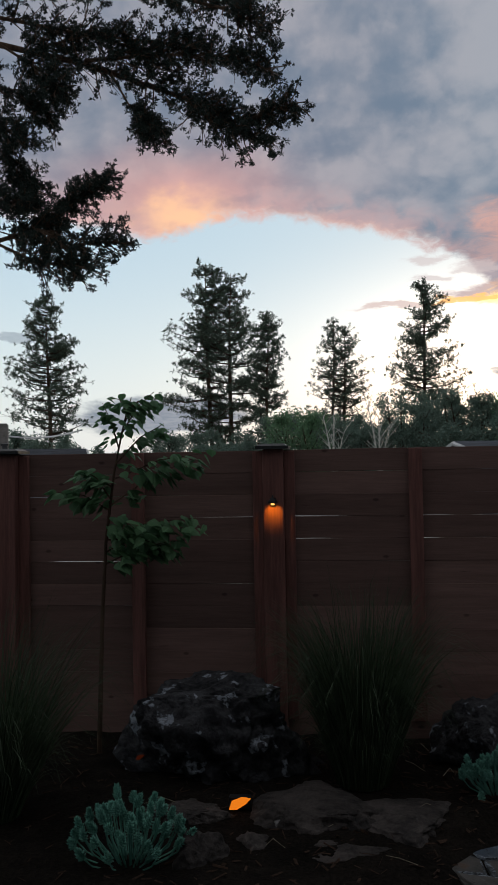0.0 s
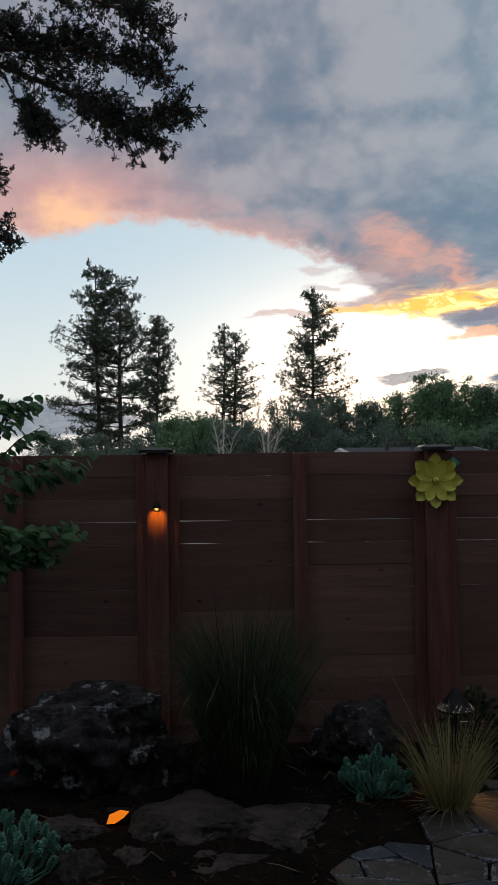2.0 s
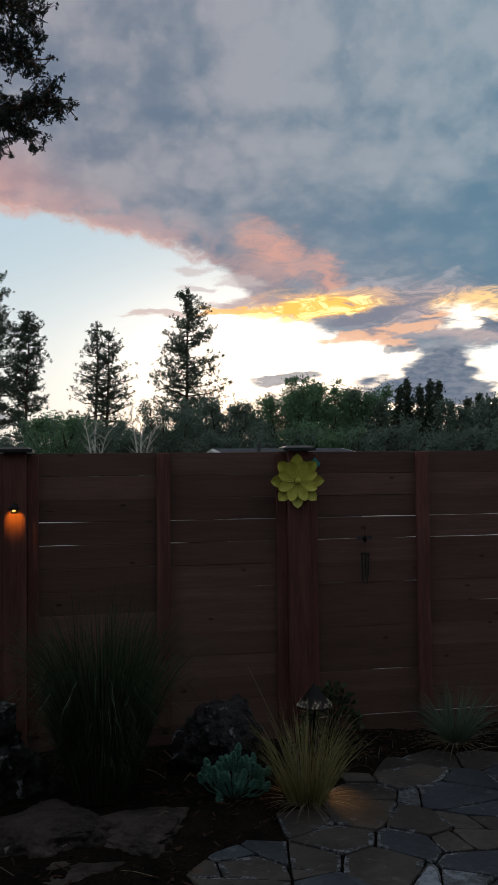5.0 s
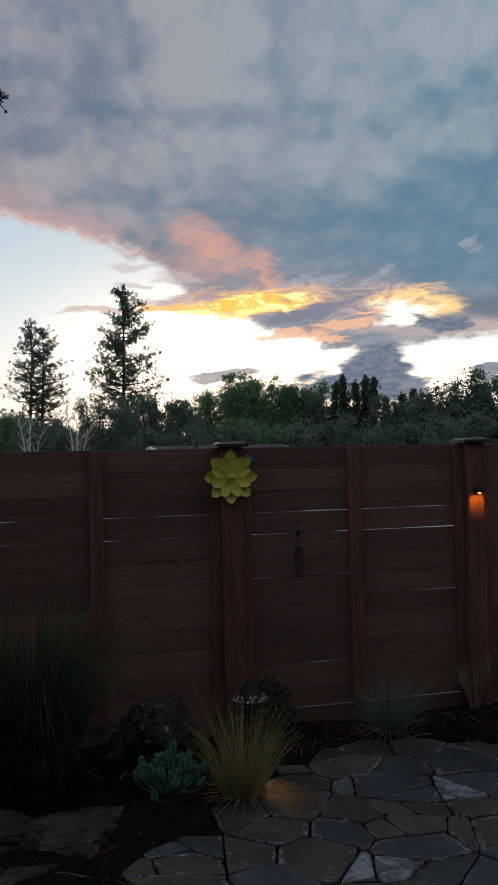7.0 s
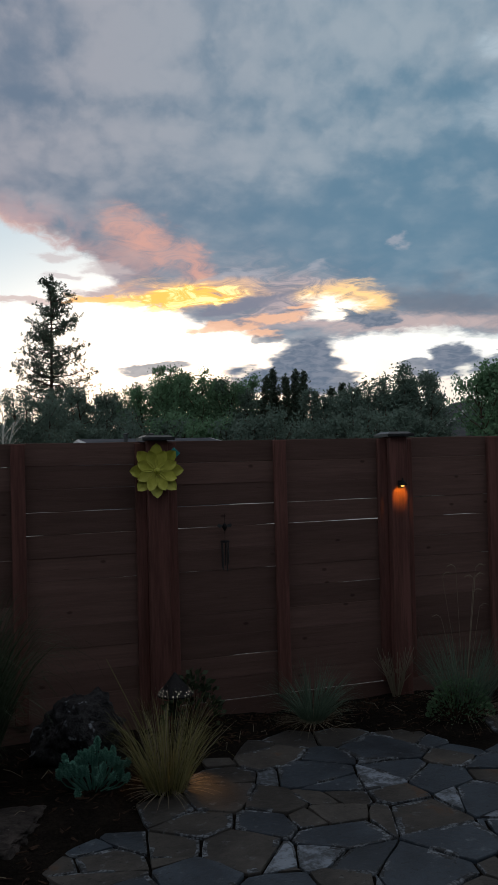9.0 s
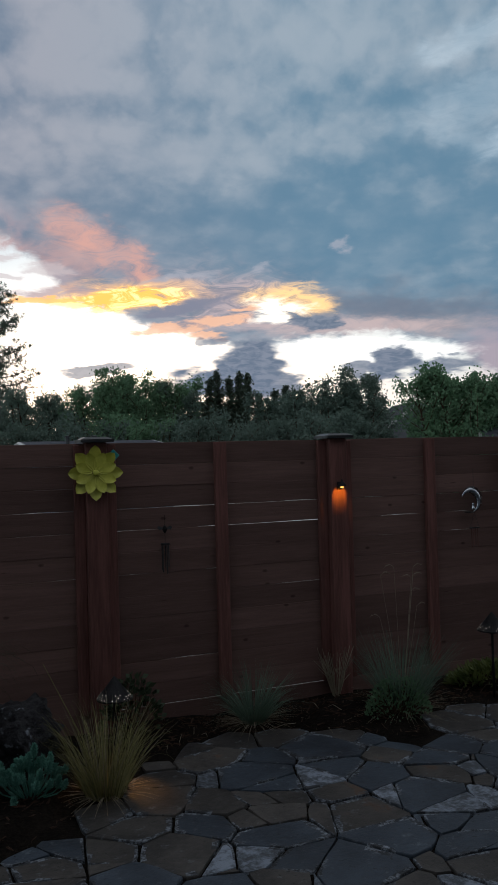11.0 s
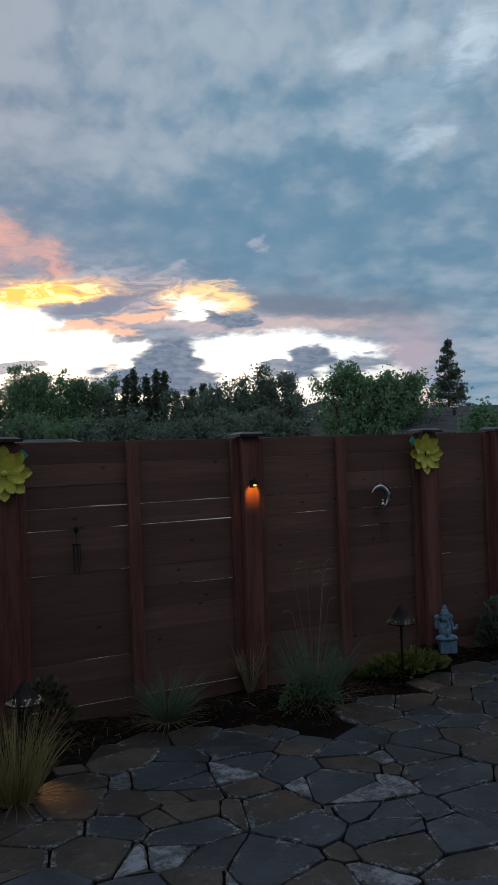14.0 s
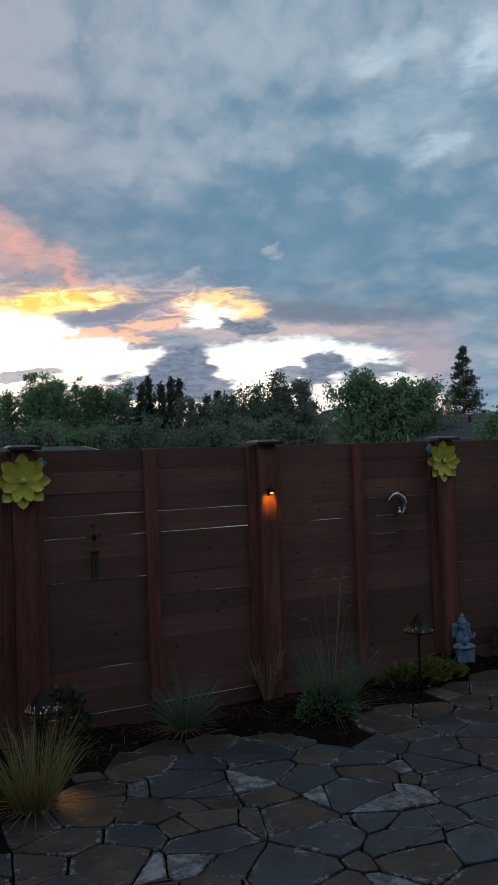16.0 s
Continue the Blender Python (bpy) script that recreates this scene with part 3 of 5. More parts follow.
def build_ground():
    far = [30, 80, 250, 800, 2500]
    xs = [-v for v in reversed(far)] + [-18] + [-11 + 0.12 * i for i in range(int(22 / 0.12) + 1)] + [18] + far
    ys = [-v for v in reversed(far)] + [-16] + [-9 + 0.12 * i for i in range(int(9.6 / 0.12) + 1)] + [4, 12] + far
    verts = [(x, y, ground_z(x, y)) for y in ys for x in xs]
    n = len(xs)
    faces = [(j * n + i, j * n + i + 1, (j + 1) * n + i + 1, (j + 1) * n + i) for j in range(len(ys) - 1) for i in range(n - 1)]
    mt = bpy.data.materials.new("mulch_and_field")
    mt.use_nodes = True
    g = Net(mt.node_tree)
    tc = g.node("ShaderNodeTexCoord")
    sep = g.node("ShaderNodeSeparateXYZ")
    g.put(sep.inputs[0], tc.outputs["Object"])
    a = g.noise(tc.outputs["Object"], 5.0, 5.0, 0.65)
    b = g.noise(tc.outputs["Object"], 60.0, 4.0, 0.65)
    f = g.smooth(g.m("ADD", g.m("MULTIPLY", a, 0.45), g.m("MULTIPLY", b, 0.55)), 0.36, 0.68)
    mulch = g.mix(f, (0.004, 0.0035, 0.003), (0.020, 0.016, 0.013))
    n2 = g.noise(tc.outputs["Object"], 0.35, 5.0, 0.6)
    field = g.mix(g.smooth(n2, 0.4, 0.6), (0.07, 0.085, 0.035), (0.20, 0.19, 0.13))
    # unseen pale ground added behind the fence so the board gaps look bright
    pale_backing = g.m("MULTIPLY", g.smooth(sep.outputs[1], 0.5, 0.7), g.smooth(sep.outputs[1], 34.0, 30.0))
    field = g.mix(pale_backing, field, (0.50, 0.49, 0.47))
    col = g.mix(g.smooth(sep.outputs[1], 0.25, 0.5), mulch, field)
    p = g.node("ShaderNodeBsdfPrincipled")
    g.put(p.inputs["Base Color"], col)
    p.inputs["Roughness"].default_value = 0.95
    p.inputs["Specular IOR Level"].default_value = 0.05
    bn = g.node("ShaderNodeBump")
    bn.inputs["Strength"].default_value = 0.9
    bn.inputs["Distance"].default_value = 0.02
    g.put(bn.inputs["Height"], b)
    g.t.links.new(bn.outputs[0], p.inputs["Normal"])
    o = g.node("ShaderNodeOutputMaterial")
    g.t.links.new(p.outputs[0], o.inputs[0])
    ob = new("ground", mesh_of("ground", verts, faces, mt, True))
    tagged(ob, "dark bark mulch garden bed running out into open field", "ground", kind="structure")


build_ground()


def unseen_back_wall():
    """Unseen plain wall added at the viewer's back; keeps low eastern sky off the yard."""
    bm = box_bm(-12.0, 12.0, -0.12, 0.12, -0.3, 6.2, 0.01)
    box_bm(-12.4, 12.4, 0.12, 0.75, 2.75, 2.95, 0.01, bm)
    part("wall_house", bm, SIDING, None, "unseen plain grey sided wall with a shallow eave, added to shade the yard", at=Matrix.Translation((0, -7.3, 0)), kind="structure")


unseen_back_wall()

# ---------------------------------------------------------------- fence
TOP, PITCH = 1.83, 0.1525
POSTS = [-9.5, -7.64, -5.77, -3.905, -2.02, -0.147, 1.70, 3.465, 4.31, 6.17, 8.03]
# gap under each of the twelve boards in mm, half bay by half bay; most joints are nearly shut
GAPS = {(3, 0): {1: 4, 2: 4, 5: 4, 4: 1.5, 6: 1.5}, (3, 1): {2: 3, 6: 1.5, 4: 1}, (4, 0): {3: 5, 4: 4, 1: 0.8}, (4, 1): {3: 4, 4: 5, 1: 1},
        (5, 0): {3: 5, 4: 5, 6: 3, 10: 2.5}, (5, 1): {3: 4, 4: 5, 7: 1.5}, (6, 0): {3: 4, 4: 3, 5: 1, 6: 2}, (6, 1): {1: 3, 3: 3, 4: 2, 6: 3, 5: 1.5}, (7, 0): {1: 5, 3: 2, 5: 3, 7: 3}}


def board_bm(half, y0, y1, z0, z1, gap, bow, seed, top_wave):
    """A slightly bowed board whose lower edge wanders, so that the joint under it opens and shuts."""
    bm, e, n, rows = bmesh.new(), 0.0025, 14, []
    for k in range(n + 1):
        x = -half + 2 * half * k / n
        open_by = max(-0.0005, gap * (0.55 + 2.0 * noise.noise((x * 3.1, seed, 0.0)))) if gap else -0.0005
        tilt = bow * (x / half * 0.5 + 0.5)
        lo, hi = z0 + open_by + tilt, z1 + tilt + top_wave * noise.noise((x * 1.7, seed, 5.0))
        rows.append([bm.verts.new((x, y, z)) for y, z in ((y0 + e, lo), (y1 - e, lo), (y1, lo + e), (y1, hi - e), (y1 - e, hi), (y0 + e, hi), (y0, hi - e), (y0, lo + e))])
    for p, q in zip(rows, rows[1:]):
        for j in range(8):
            bm.faces.new((p[j], p[(j + 1) % 8], q[(j + 1) % 8], q[j]))
    bm.faces.new(rows[0])
    bm.faces.new(rows[-1][::-1])
    bmesh.ops.recalc_face_normals(bm, faces=bm.faces)
    return bm


def build_fence():
    fence = thing("fence", "tall red-brown stained horizontal cedar board fence with square posts", "fence")
    rnd = random.Random(5)
    for k, (xa, xb) in enumerate(zip(POSTS, POSTS[1:])):
        mid = (xa + xb) / 2 + (-0.01 if k != 4 else 0.02)
        halves = [(xa, mid), (mid, xb)] if xb - xa > 1.2 else [(xa, xb)]
        for h, (a, b) in enumerate(halves):
            gaps = GAPS.get((k, h), {})
            for i in range(12):
                zt = TOP - i * PITCH
                gap = 0.00085 * gaps.get(i + 1, 0.0)
                bow = rnd.uniform(-0.0022, 0.0022)
                off = rnd.uniform(0.0, 0.005)
                c = Vector(((a + b) / 2, 0, zt - PITCH / 2))
                bm = board_bm((b - a) / 2 - 0.002, off, off + 0.021, -PITCH / 2, PITCH / 2 - 0.0005, gap, bow, rnd.uniform(0, 99), 0.003 if i == 0 else 0.0)
                part("board", bm, BOARD, fence, at=Matrix.Translation(c))
        if len(halves) == 2:
            bm = box_bm(-0.045, 0.045, -0.040, -0.001, -0.9, 0.92, 0.003)
            part("stud", bm, POST, fence, at=Matrix.Translation((mid, 0, 0.905)))
    for x in POSTS:
        post = part("post", box_bm(-0.071, 0.071, -0.095, 0.045, -1.03, 0.93, 0.006), POST, fence, at=Matrix.Translation((x, 0, 0.905)))
        for sx in (-1, 1):
            bm = box_bm(-0.036, 0.036, -0.036, -0.001, -0.90, 0.915, 0.003)
            part("cleat", bm, POST, fence, at=Matrix.Translation((x + sx * 0.108, 0, 0.905)))
        bm = bmesh.new()
        for (r, z0), (r1, z1) in (((0.112, -0.012), (0.112, 0.008)), ((0.104, 0.008), (0.075, 0.024))):
            lo = [bm.verts.new((sx * r, -0.025 + sy * r, z0)) for sx, sy in ((-1, -1), (1, -1), (1, 1), (-1, 1))]
            hi = [bm.verts.new((sx * r1, -0.025 + sy * r1, z1)) for sx, sy in ((-1, -1), (1, -1), (1, 1), (-1, 1))]
            bm.faces.new(lo[::-1])
            bm.faces.new(hi)
            for i in range(4):
                bm.faces.new((lo[i], lo[(i + 1) % 4], hi[(i + 1) % 4], hi[i]))
        part("post_cap", bm, CAPM, post, "dark metal post cap", at=Matrix.Translation((0, 0, 0.943)))
    # ground board along the foot
    for xa, xb, zt in ((-9.4, -0.148, -0.002), (-0.146, 1.70, -0.0055), (1.702, 8.0, -0.002)):
        part("ground_board", box_bm(xa, xb, 0.002, 0.016, -0.14, zt, 0.002), BOARD, fence)


build_fence()


def post_light(x):
    t = thing("post_light", "small black post downlight with a warm amber glow", "lamp", (x, -0.096, 1.475), "post lights")
    part("back_plate", box_bm(-0.02, 0.02, -0.008, 0.0, -0.03, 0.03, 0.002), BLACK, t)
    part("hood", lathe([(0.0, 0.050), (0.006, 0.046), (0.008, 0.030), (0.022, 0.020), (0.036, 0.0), (0.033, -0.004), (0.0, -0.002)], 16, c=(0, -0.042, 0)), BLACK, t, smooth=True)
    part("bulb", lathe([(0.0, -0.003), (0.012, -0.006), (0.013, -0.014), (0.0, -0.02)], 12, c=(0, -0.042, 0)), BULB_GLOW, t)
    lamp("post_light_lamp", "SPOT", look((x, -0.176, 1.462), (x, -0.095, 1.408)), 2.2, (1.0, 0.32, 0.015), 0.010, 78)


post_light(-2.02)
post_light(1.70)


def petal_mesh(name, length, width, mat):
    n = 8
    v, f = [], []
    for i in range(n + 1):
        t = i / n
        w = width * (math.sin(math.pi * (0.10 + 0.90 * t) ** 1.25) ** 0.6) * 0.5 if 0 < i < n else width * (0.12 if i == 0 else 0.0)
        lift = 0.30 * length * (t * t * 0.5 + 0.05)
        for q, drop in ((-1, 0.18), (-0.5, 0.07), (0, 0.0), (0.5, 0.07), (1, 0.18)):
            v.append((q * w, -lift + drop * -width * 0.5, 0.02 + t * length))
    for i in range(n):
        for j in range(4):
            a = i * 5 + j
            f.append((a, a + 1, a + 6, a + 5))
    k = len(v)
    v2 = [(a, b + 0.003, c) for a, b, c in v]
    f2 = [tuple(reversed([i + k for i in q])) for q in f]
    return mesh_of(name, v + v2, f + f2, mat, True)


def metal_flower(x, z, r, label, leaf=0.0):
    t = thing("metal_flower", label, "flower ornament", (x, -0.105, z), "fence flowers")
    big, small = petal_mesh("petal", r * 0.90, r * 0.50, YELLOW), petal_mesh("petal", r * 0.68, r * 0.40, YELLOW)
    for i in range(8):
        hang("petal", big, t, at=Matrix.Rotation(radians(45 * i), 4, "Y"))
    for i in range(8):
        hang("petal", small, t, at=Matrix.Translation((0, -0.018, 0)) @ Matrix.Rotation(radians(45 * i + 22.5), 4, "Y"))
    bm = lathe([(0.0, 0.018), (0.014, 0.015), (0.022, 0.004), (0.022, 0.0), (0.0, 0.0)], 14)
    bmesh.ops.rotate(bm, verts=bm.verts, matrix=Matrix.Rotation(radians(90), 3, "X"))
    part("flower_centre", bm, YELLOW, t, smooth=True, at=Matrix.Translation((0, -0.04, 0)))
    if leaf:
        bm = box_bm(-0.03, 0.03, -0.003, 0.003, -0.03, 0.03, 0.002)
        part("leaf_tip", bm, TEAL, t, "teal enamel leaf", at=Matrix.Translation((leaf * r * 0.70, 0.002, r * 0.62)) @ Matrix.Rotation(radians(45), 4, "Y"))


metal_flower(-0.165, 1.63, 0.185, "large lime-yellow metal flower hung on a fence post", 1)
metal_flower(3.395, 1.655, 0.178, "lime-yellow metal flower with a teal leaf on a fence post", -1)


def moon_chime():
    t = thing("moon_wind_chime", "silvered crescent moon wind chime hanging on the fence", "wind chime", (2.97, -0.06, 1.40))
    n, v = 24, []
    for i in range(n + 1):
        a = radians(165 - 250 * i / n)
        wdt = 0.070 * math.sin(math.pi * i / n) ** 0.8 + 0.001
        for rr, yy in ((0.104 - wdt, 0), (0.104 - wdt * 0.5, -0.012), (0.107, 0), (0.104 - wdt * 0.5, 0.012)):
            v.append((rr * math.cos(a) - 0.02, yy, -0.085 + rr * math.sin(a)))
    f = [(i * 4 + j, i * 4 + (j + 1) % 4, i * 4 + 4 + (j + 1) % 4, i * 4 + 4 + j) for i in range(n) for j in range(4)]
    hang("crescent", mesh_of("crescent", v, f, SILVER, True), t)
    part("figure", lathe([(0.0, 0.055), (0.009, 0.05), (0.012, 0.038), (0.007, 0.03), (0.016, 0.015), (0.024, 0.0), (0.0, -0.006)], 10, c=(-0.012, 0, -0.165)), SILVER, t, smooth=True)
    part("dish", lathe([(0.0, -0.006), (0.03, -0.004), (0.040, 0.004), (0.030, 0.0), (0.0, 0.0)], 16, c=(-0.055, 0, -0.190)), CAPM, t, smooth=True)
    s = Soup()
    s.tube([(0, 0, 0.01), (0, 0, 0.17)], [0.0012, 0.0012], 4)
    for dx in (-0.042, 0.042):
        s.tube([(0, 0, -0.19), (dx, 0, -0.315)], [0.001, 0.001], 4)
    hang("cord", s.mesh("cord", CAPM), t)
    part("cross_bar", box_bm(-0.048, 0.048, -0.006, 0.006, -0.325, -0.313, 0.002), CAPM, t)
    for dx in (-0.03, -0.010, 0.010, 0.03):
        s = Soup()
        s.tube([(dx, 0, -0.325), (dx, 0, -0.45 - abs(dx))], [0.0035, 0.0035], 8)
        hang("chime_tube", s.mesh("chime_tube", POST), t, "thin brown tube")


def dark_chime():
    t = thing("wind_chime", "small dark metal wind chime hanging on the fence boards", "wind chime", (0.33, -0.05, 1.29))
    part("dragonfly_top", lathe([(0.0, 0.03), (0.012, 0.02), (0.02, 0.0), (0.008, -0.02), (0.0, -0.03)], 10), BLACK, t, smooth=True, at=Matrix.Translation((0, 0, -0.07)))
    s = Soup()
    s.tube([(0, 0, 0.03), (0, 0, -0.2)], [0.0015, 0.0015], 4)
    hang("cord", s.mesh("cord", BLACK), t)
    for sx in (-1, 1):
        s = Soup()
        s.add([Vector(p) for p in ((0, 0, -0.06), (sx * 0.045, 0.004, -0.045), (sx * 0.055, 0, -0.058), (sx * 0.04, -0.004, -0.075))], [(0, 1, 2, 3)])
        s.add([Vector(p) for p in ((0, 0.003, -0.06), (sx * 0.045, 0.007, -0.045), (sx * 0.055, 0.003, -0.058), (sx * 0.04, -0.001, -0.075))], [(3, 2, 1, 0)])
        hang("wing", s.mesh("wing", CAPM), t)
    part("disc", lathe([(0.0, 0.008), (0.03, 0.004), (0.034, -0.006), (0.0, -0.012)], 14, c=(0, 0, -0.17)), BLACK, t)
    for a in range(5):
        s = Soup()
        x, y = 0.025 * math.cos(a * 1.257), 0.02 * math.sin(a * 1.257)
        s.tube([(x, y, -0.18), (x, y, -0.33 - 0.012 * a)], [0.004, 0.004], 8)
        hang("chime_tube", s.mesh("chime_tube", CAPM), t)


moon_chime()
dark_chime()


def path_light(x, y, z0, height, r, watts, aim):
    t = thing("path_light", "black garden path light with a pierced conical metal shade", "lamp", (x, y, z0), "path lights")
    h = height
    part("stake", lathe([(0.0, -0.05), (0.010, -0.05), (0.010, h - 0.16), (0.0, h - 0.16)], 10), BLACK, t, smooth=True)
    part("collar", lathe([(0.0, -0.17), (0.022, -0.17), (0.026, -0.13), (0.018, -0.10), (0.0, -0.10)], 14, c=(0, 0, h)), BLACK, t, smooth=True)
    part("shade", lathe([(0.0, 0.0), (0.006, -0.004), (r * 0.55, -0.076), (r, -0.136), (r, -0.144), (r * 0.96, -0.140), (r * 0.5, -0.078), (0.0, -0.012)], 28, c=(0, 0, h)), BLACK, t, "pierced black metal cone")
    s = Soup()
    for row, (f, n) in enumerate(((0.76, 18), (0.86, 22), (0.95, 26))):
        rr, zz = r * f, h - 0.076 - (f - 0.55) / 0.45 * 0.060 + 0.001
        for i in range(n):
            if random.random() < 0.5:
                continue
            a = 2 * math.pi * (i + 0.5 * row) / n
            q = 0.0022 + 0.0012 * random.random()
            c = Vector((rr * math.cos(a), rr * math.sin(a), zz))
            u, w = Vector((-math.sin(a), math.cos(a), 0)), Vector((math.cos(a) * 0.73, math.sin(a) * 0.73, -0.68))
            nn = u.cross(w).normalized()
            nn = nn if nn.z > 0 else -nn
            s.add([c + nn * 0.0015 + u * q * math.cos(b) + w * q * math.sin(b) for b in (0.0, 1.05, 2.09, 3.14, 4.19, 5.24)], [(0, 1, 2, 3, 4, 5)])
    hang("pierced_holes", s.mesh("pierced_holes", HOLE_GLOW), t, "lit pinholes round the shade", "stuff")
    lamp("path_light_lamp", "SPOT", look((x, y - 0.03, z0 + h - 0.10), (x + aim[0], y + aim[1], z0 + aim[2])), watts, (1.0, 0.44, 0.11), 0.012, 62)


path_light(-0.15, -0.46, -0.11, 0.465, 0.113, 6.5, (-0.10, -0.42, 0.12))
path_light(2.775, -0.48, -0.13, 0.61, 0.112, 1.2, (0.1, -0.25, 0.0))


# ---------------------------------------------------------------- rocks
def boulder(name, label, at, size, rz, seed, mat, detail=5, crag=0.22, flat=0.0, category="rock"):
    bm = bmesh.new()
    bmesh.ops.create_icosphere(bm, subdivisions=detail, radius=1.0)
    o = Vector((seed * 7.3, seed * 3.1, seed * 1.7))
    for v in bm.verts:
        d = v.co.normalized()
        # a few flat cuts make facets, noise makes pits
        r = 1.0
        for k in range(9):
            q = Vector((math.sin(seed * 3.3 + k * 2.4), math.cos(seed * 1.9 + k * 1.7), math.sin(k * 2.9 + seed) * 0.8)).normalized()
            c = d.dot(q)
            if c > 0.2:
                r = min(r, (0.74 + 0.12 * math.sin(k * 5.1 + seed)) / c)
        r += crag * (noise.noise(d * 1.6 + o) * 0.5 + noise.noise(d * 4.0 + o) * 0.28 + noise.noise(d * 9.0 + o) * 0.22 - abs(noise.noise(d * 18.0 + o)) * 0.16)
        p = d * r
        if flat and p.z > flat:
            p.z = flat + (p.z - flat) * 0.25
        v.co = Vector((p.x * size[0], p.y * size[1], p.z * size[2]))
    me = bpy.data.meshes.new(name)
    bm.to_mesh(me)
    bm.free()
    me.materials.append(mat)
    me.polygons.foreach_set("use_smooth", [detail >= 5] * len(me.polygons))
    ob = new(name, me)
    ob.matrix_world = pose(*at, 0, 0, rz)
    return tagged(ob, label, category, "garden rocks")


boulder("boulder", "large craggy dark lava boulder with pale lichen patches", (-2.30, -0.52, -0.02), (0.60, 0.46, 0.64), 8, 1.0, LAVA, 6, 0.50, 0.56)
boulder("boulder", "low dark lava boulder beside the spurge", (-0.74, -0.36, 0.0), (0.32, 0.26, 0.30), 20, 2.3, LAVA, 5, 0.38)
boulder("slab_rock", "broad brown-grey slab rock at the boulder's foot", (-1.70, -1.22, -0.17), (0.38, 0.38, 0.23), -12, 3.1, SLAB, 6, 0.26, 0.55)
boulder("slab_rock", "flat weathered slab rock edging the bed", (-1.30, -1.32, -0.19), (0.38, 0.32, 0.20), 10, 4.4, SLAB, 6, 0.30, 0.5)
boulder("slab_rock", "small flat grey rock under the boulder", (-2.40, -1.30, -0.16), (0.24, 0.18, 0.15), 5, 5.2, SLAB, 6, 0.34, 0.5)
boulder("slab_rock", "brown slab rock lying low in the mulch", (-1.56, -1.66, -0.18), (0.27, 0.16, 0.13), 15, 6.7, SLAB, 6, 0.34, 0.5)
boulder("rock", "small grey rock behind the spurge", (-2.24, -1.82, -0.16), (0.15, 0.13, 0.18), 30, 7.1, SLAB, 5, 0.30)
boulder("rock", "rough dark rock at the slab's foot", (-1.98, -1.62, -0.21), (0.24, 0.18, 0.13), 40, 8.6, SLAB, 5, 0.5)


# ---------------------------------------------------------------- statue
def statue():
    bm = bmesh.new()

    def ball(c, s, rx=0.0, ry=0.0):
        r = bmesh.ops.create_icosphere(bm, subdivisions=3, radius=1.0)
        m = Matrix.Translation(c) @ Euler((radians(rx), radians(ry), 0)).to_matrix().to_4x4() @ Matrix.Diagonal((*s, 1))
        bmesh.ops.transform(bm, matrix=m, verts=r["verts"])

    box_bm(-0.075, 0.100, -0.085, 0.065, -0.09, 0.035, 0.006, bm)
    ball((0, 0, 0.125), (0.070, 0.058, 0.095))
    ball((0, -0.035, 0.115), (0.055, 0.042, 0.048))
    for sx in (-1, 1):
        ball((sx * 0.062, -0.045, 0.065), (0.058, 0.046, 0.030), 0, sx * 12)
        ball((sx * 0.022, -0.085, 0.055), (0.046, 0.022, 0.018))
        ball((sx * 0.072, 0.0, 0.180), (0.022, 0.024, 0.050), 0, sx * -16)
        ball((sx * 0.066, 0.012, 0.252), (0.026, 0.010, 0.036), 0, sx * 10)
    # one hand raised beside the head, the other held out at the chest
    ball((-0.100, -0.02, 0.200), (0.017, 0.018, 0.055), 0, 6)
    ball((-0.098, -0.025, 0.262), (0.022, 0.014, 0.028))
    ball((0.095, -0.04, 0.150), (0.030, 0.020, 0.017), 0, -25)
    ball((0.112, -0.045, 0.172), (0.015, 0.014, 0.024))
    ball((0, -0.012, 0.258), (0.046, 0.044, 0.050))
    for i in range(8):
        ball((0.016 * math.sin(i * 0.7), -0.056 - 0.008 * math.sin(i * 0.5), 0.245 - i * 0.016), (0.017 - 0.0011 * i,) * 3)
    lathe([(0.0, -0.005), (0.047, -0.004), (0.050, 0.014), (0.040, 0.024), (0.038, 0.042), (0.026, 0.056), (0.023, 0.074), (0.010, 0.092), (0.0, 0.108)], 18, bm, (0, -0.008, 0.285))
    me = bpy.data.meshes.new("statue")
    bm.to_mesh(me)
    bm.free()
    me.materials.append(STATUE)
    me.polygons.foreach_set("use_smooth", [True] * len(me.polygons))
    ob = new("statue", me)
    fuse = ob.modifiers.new("fuse", "REMESH")
    fuse.mode, fuse.voxel_size, fuse.use_smooth_shade = "VOXEL", 0.0035, True
    ob.matrix_world = pose(3.50, -0.16, 0.022, 0, 0, -26) @ Matrix.Diagonal((0.82, 0.84, 0.86, 1))
    tagged(ob, "small seated blue-grey cast stone garden statue beside the fence", "statue")


statue()


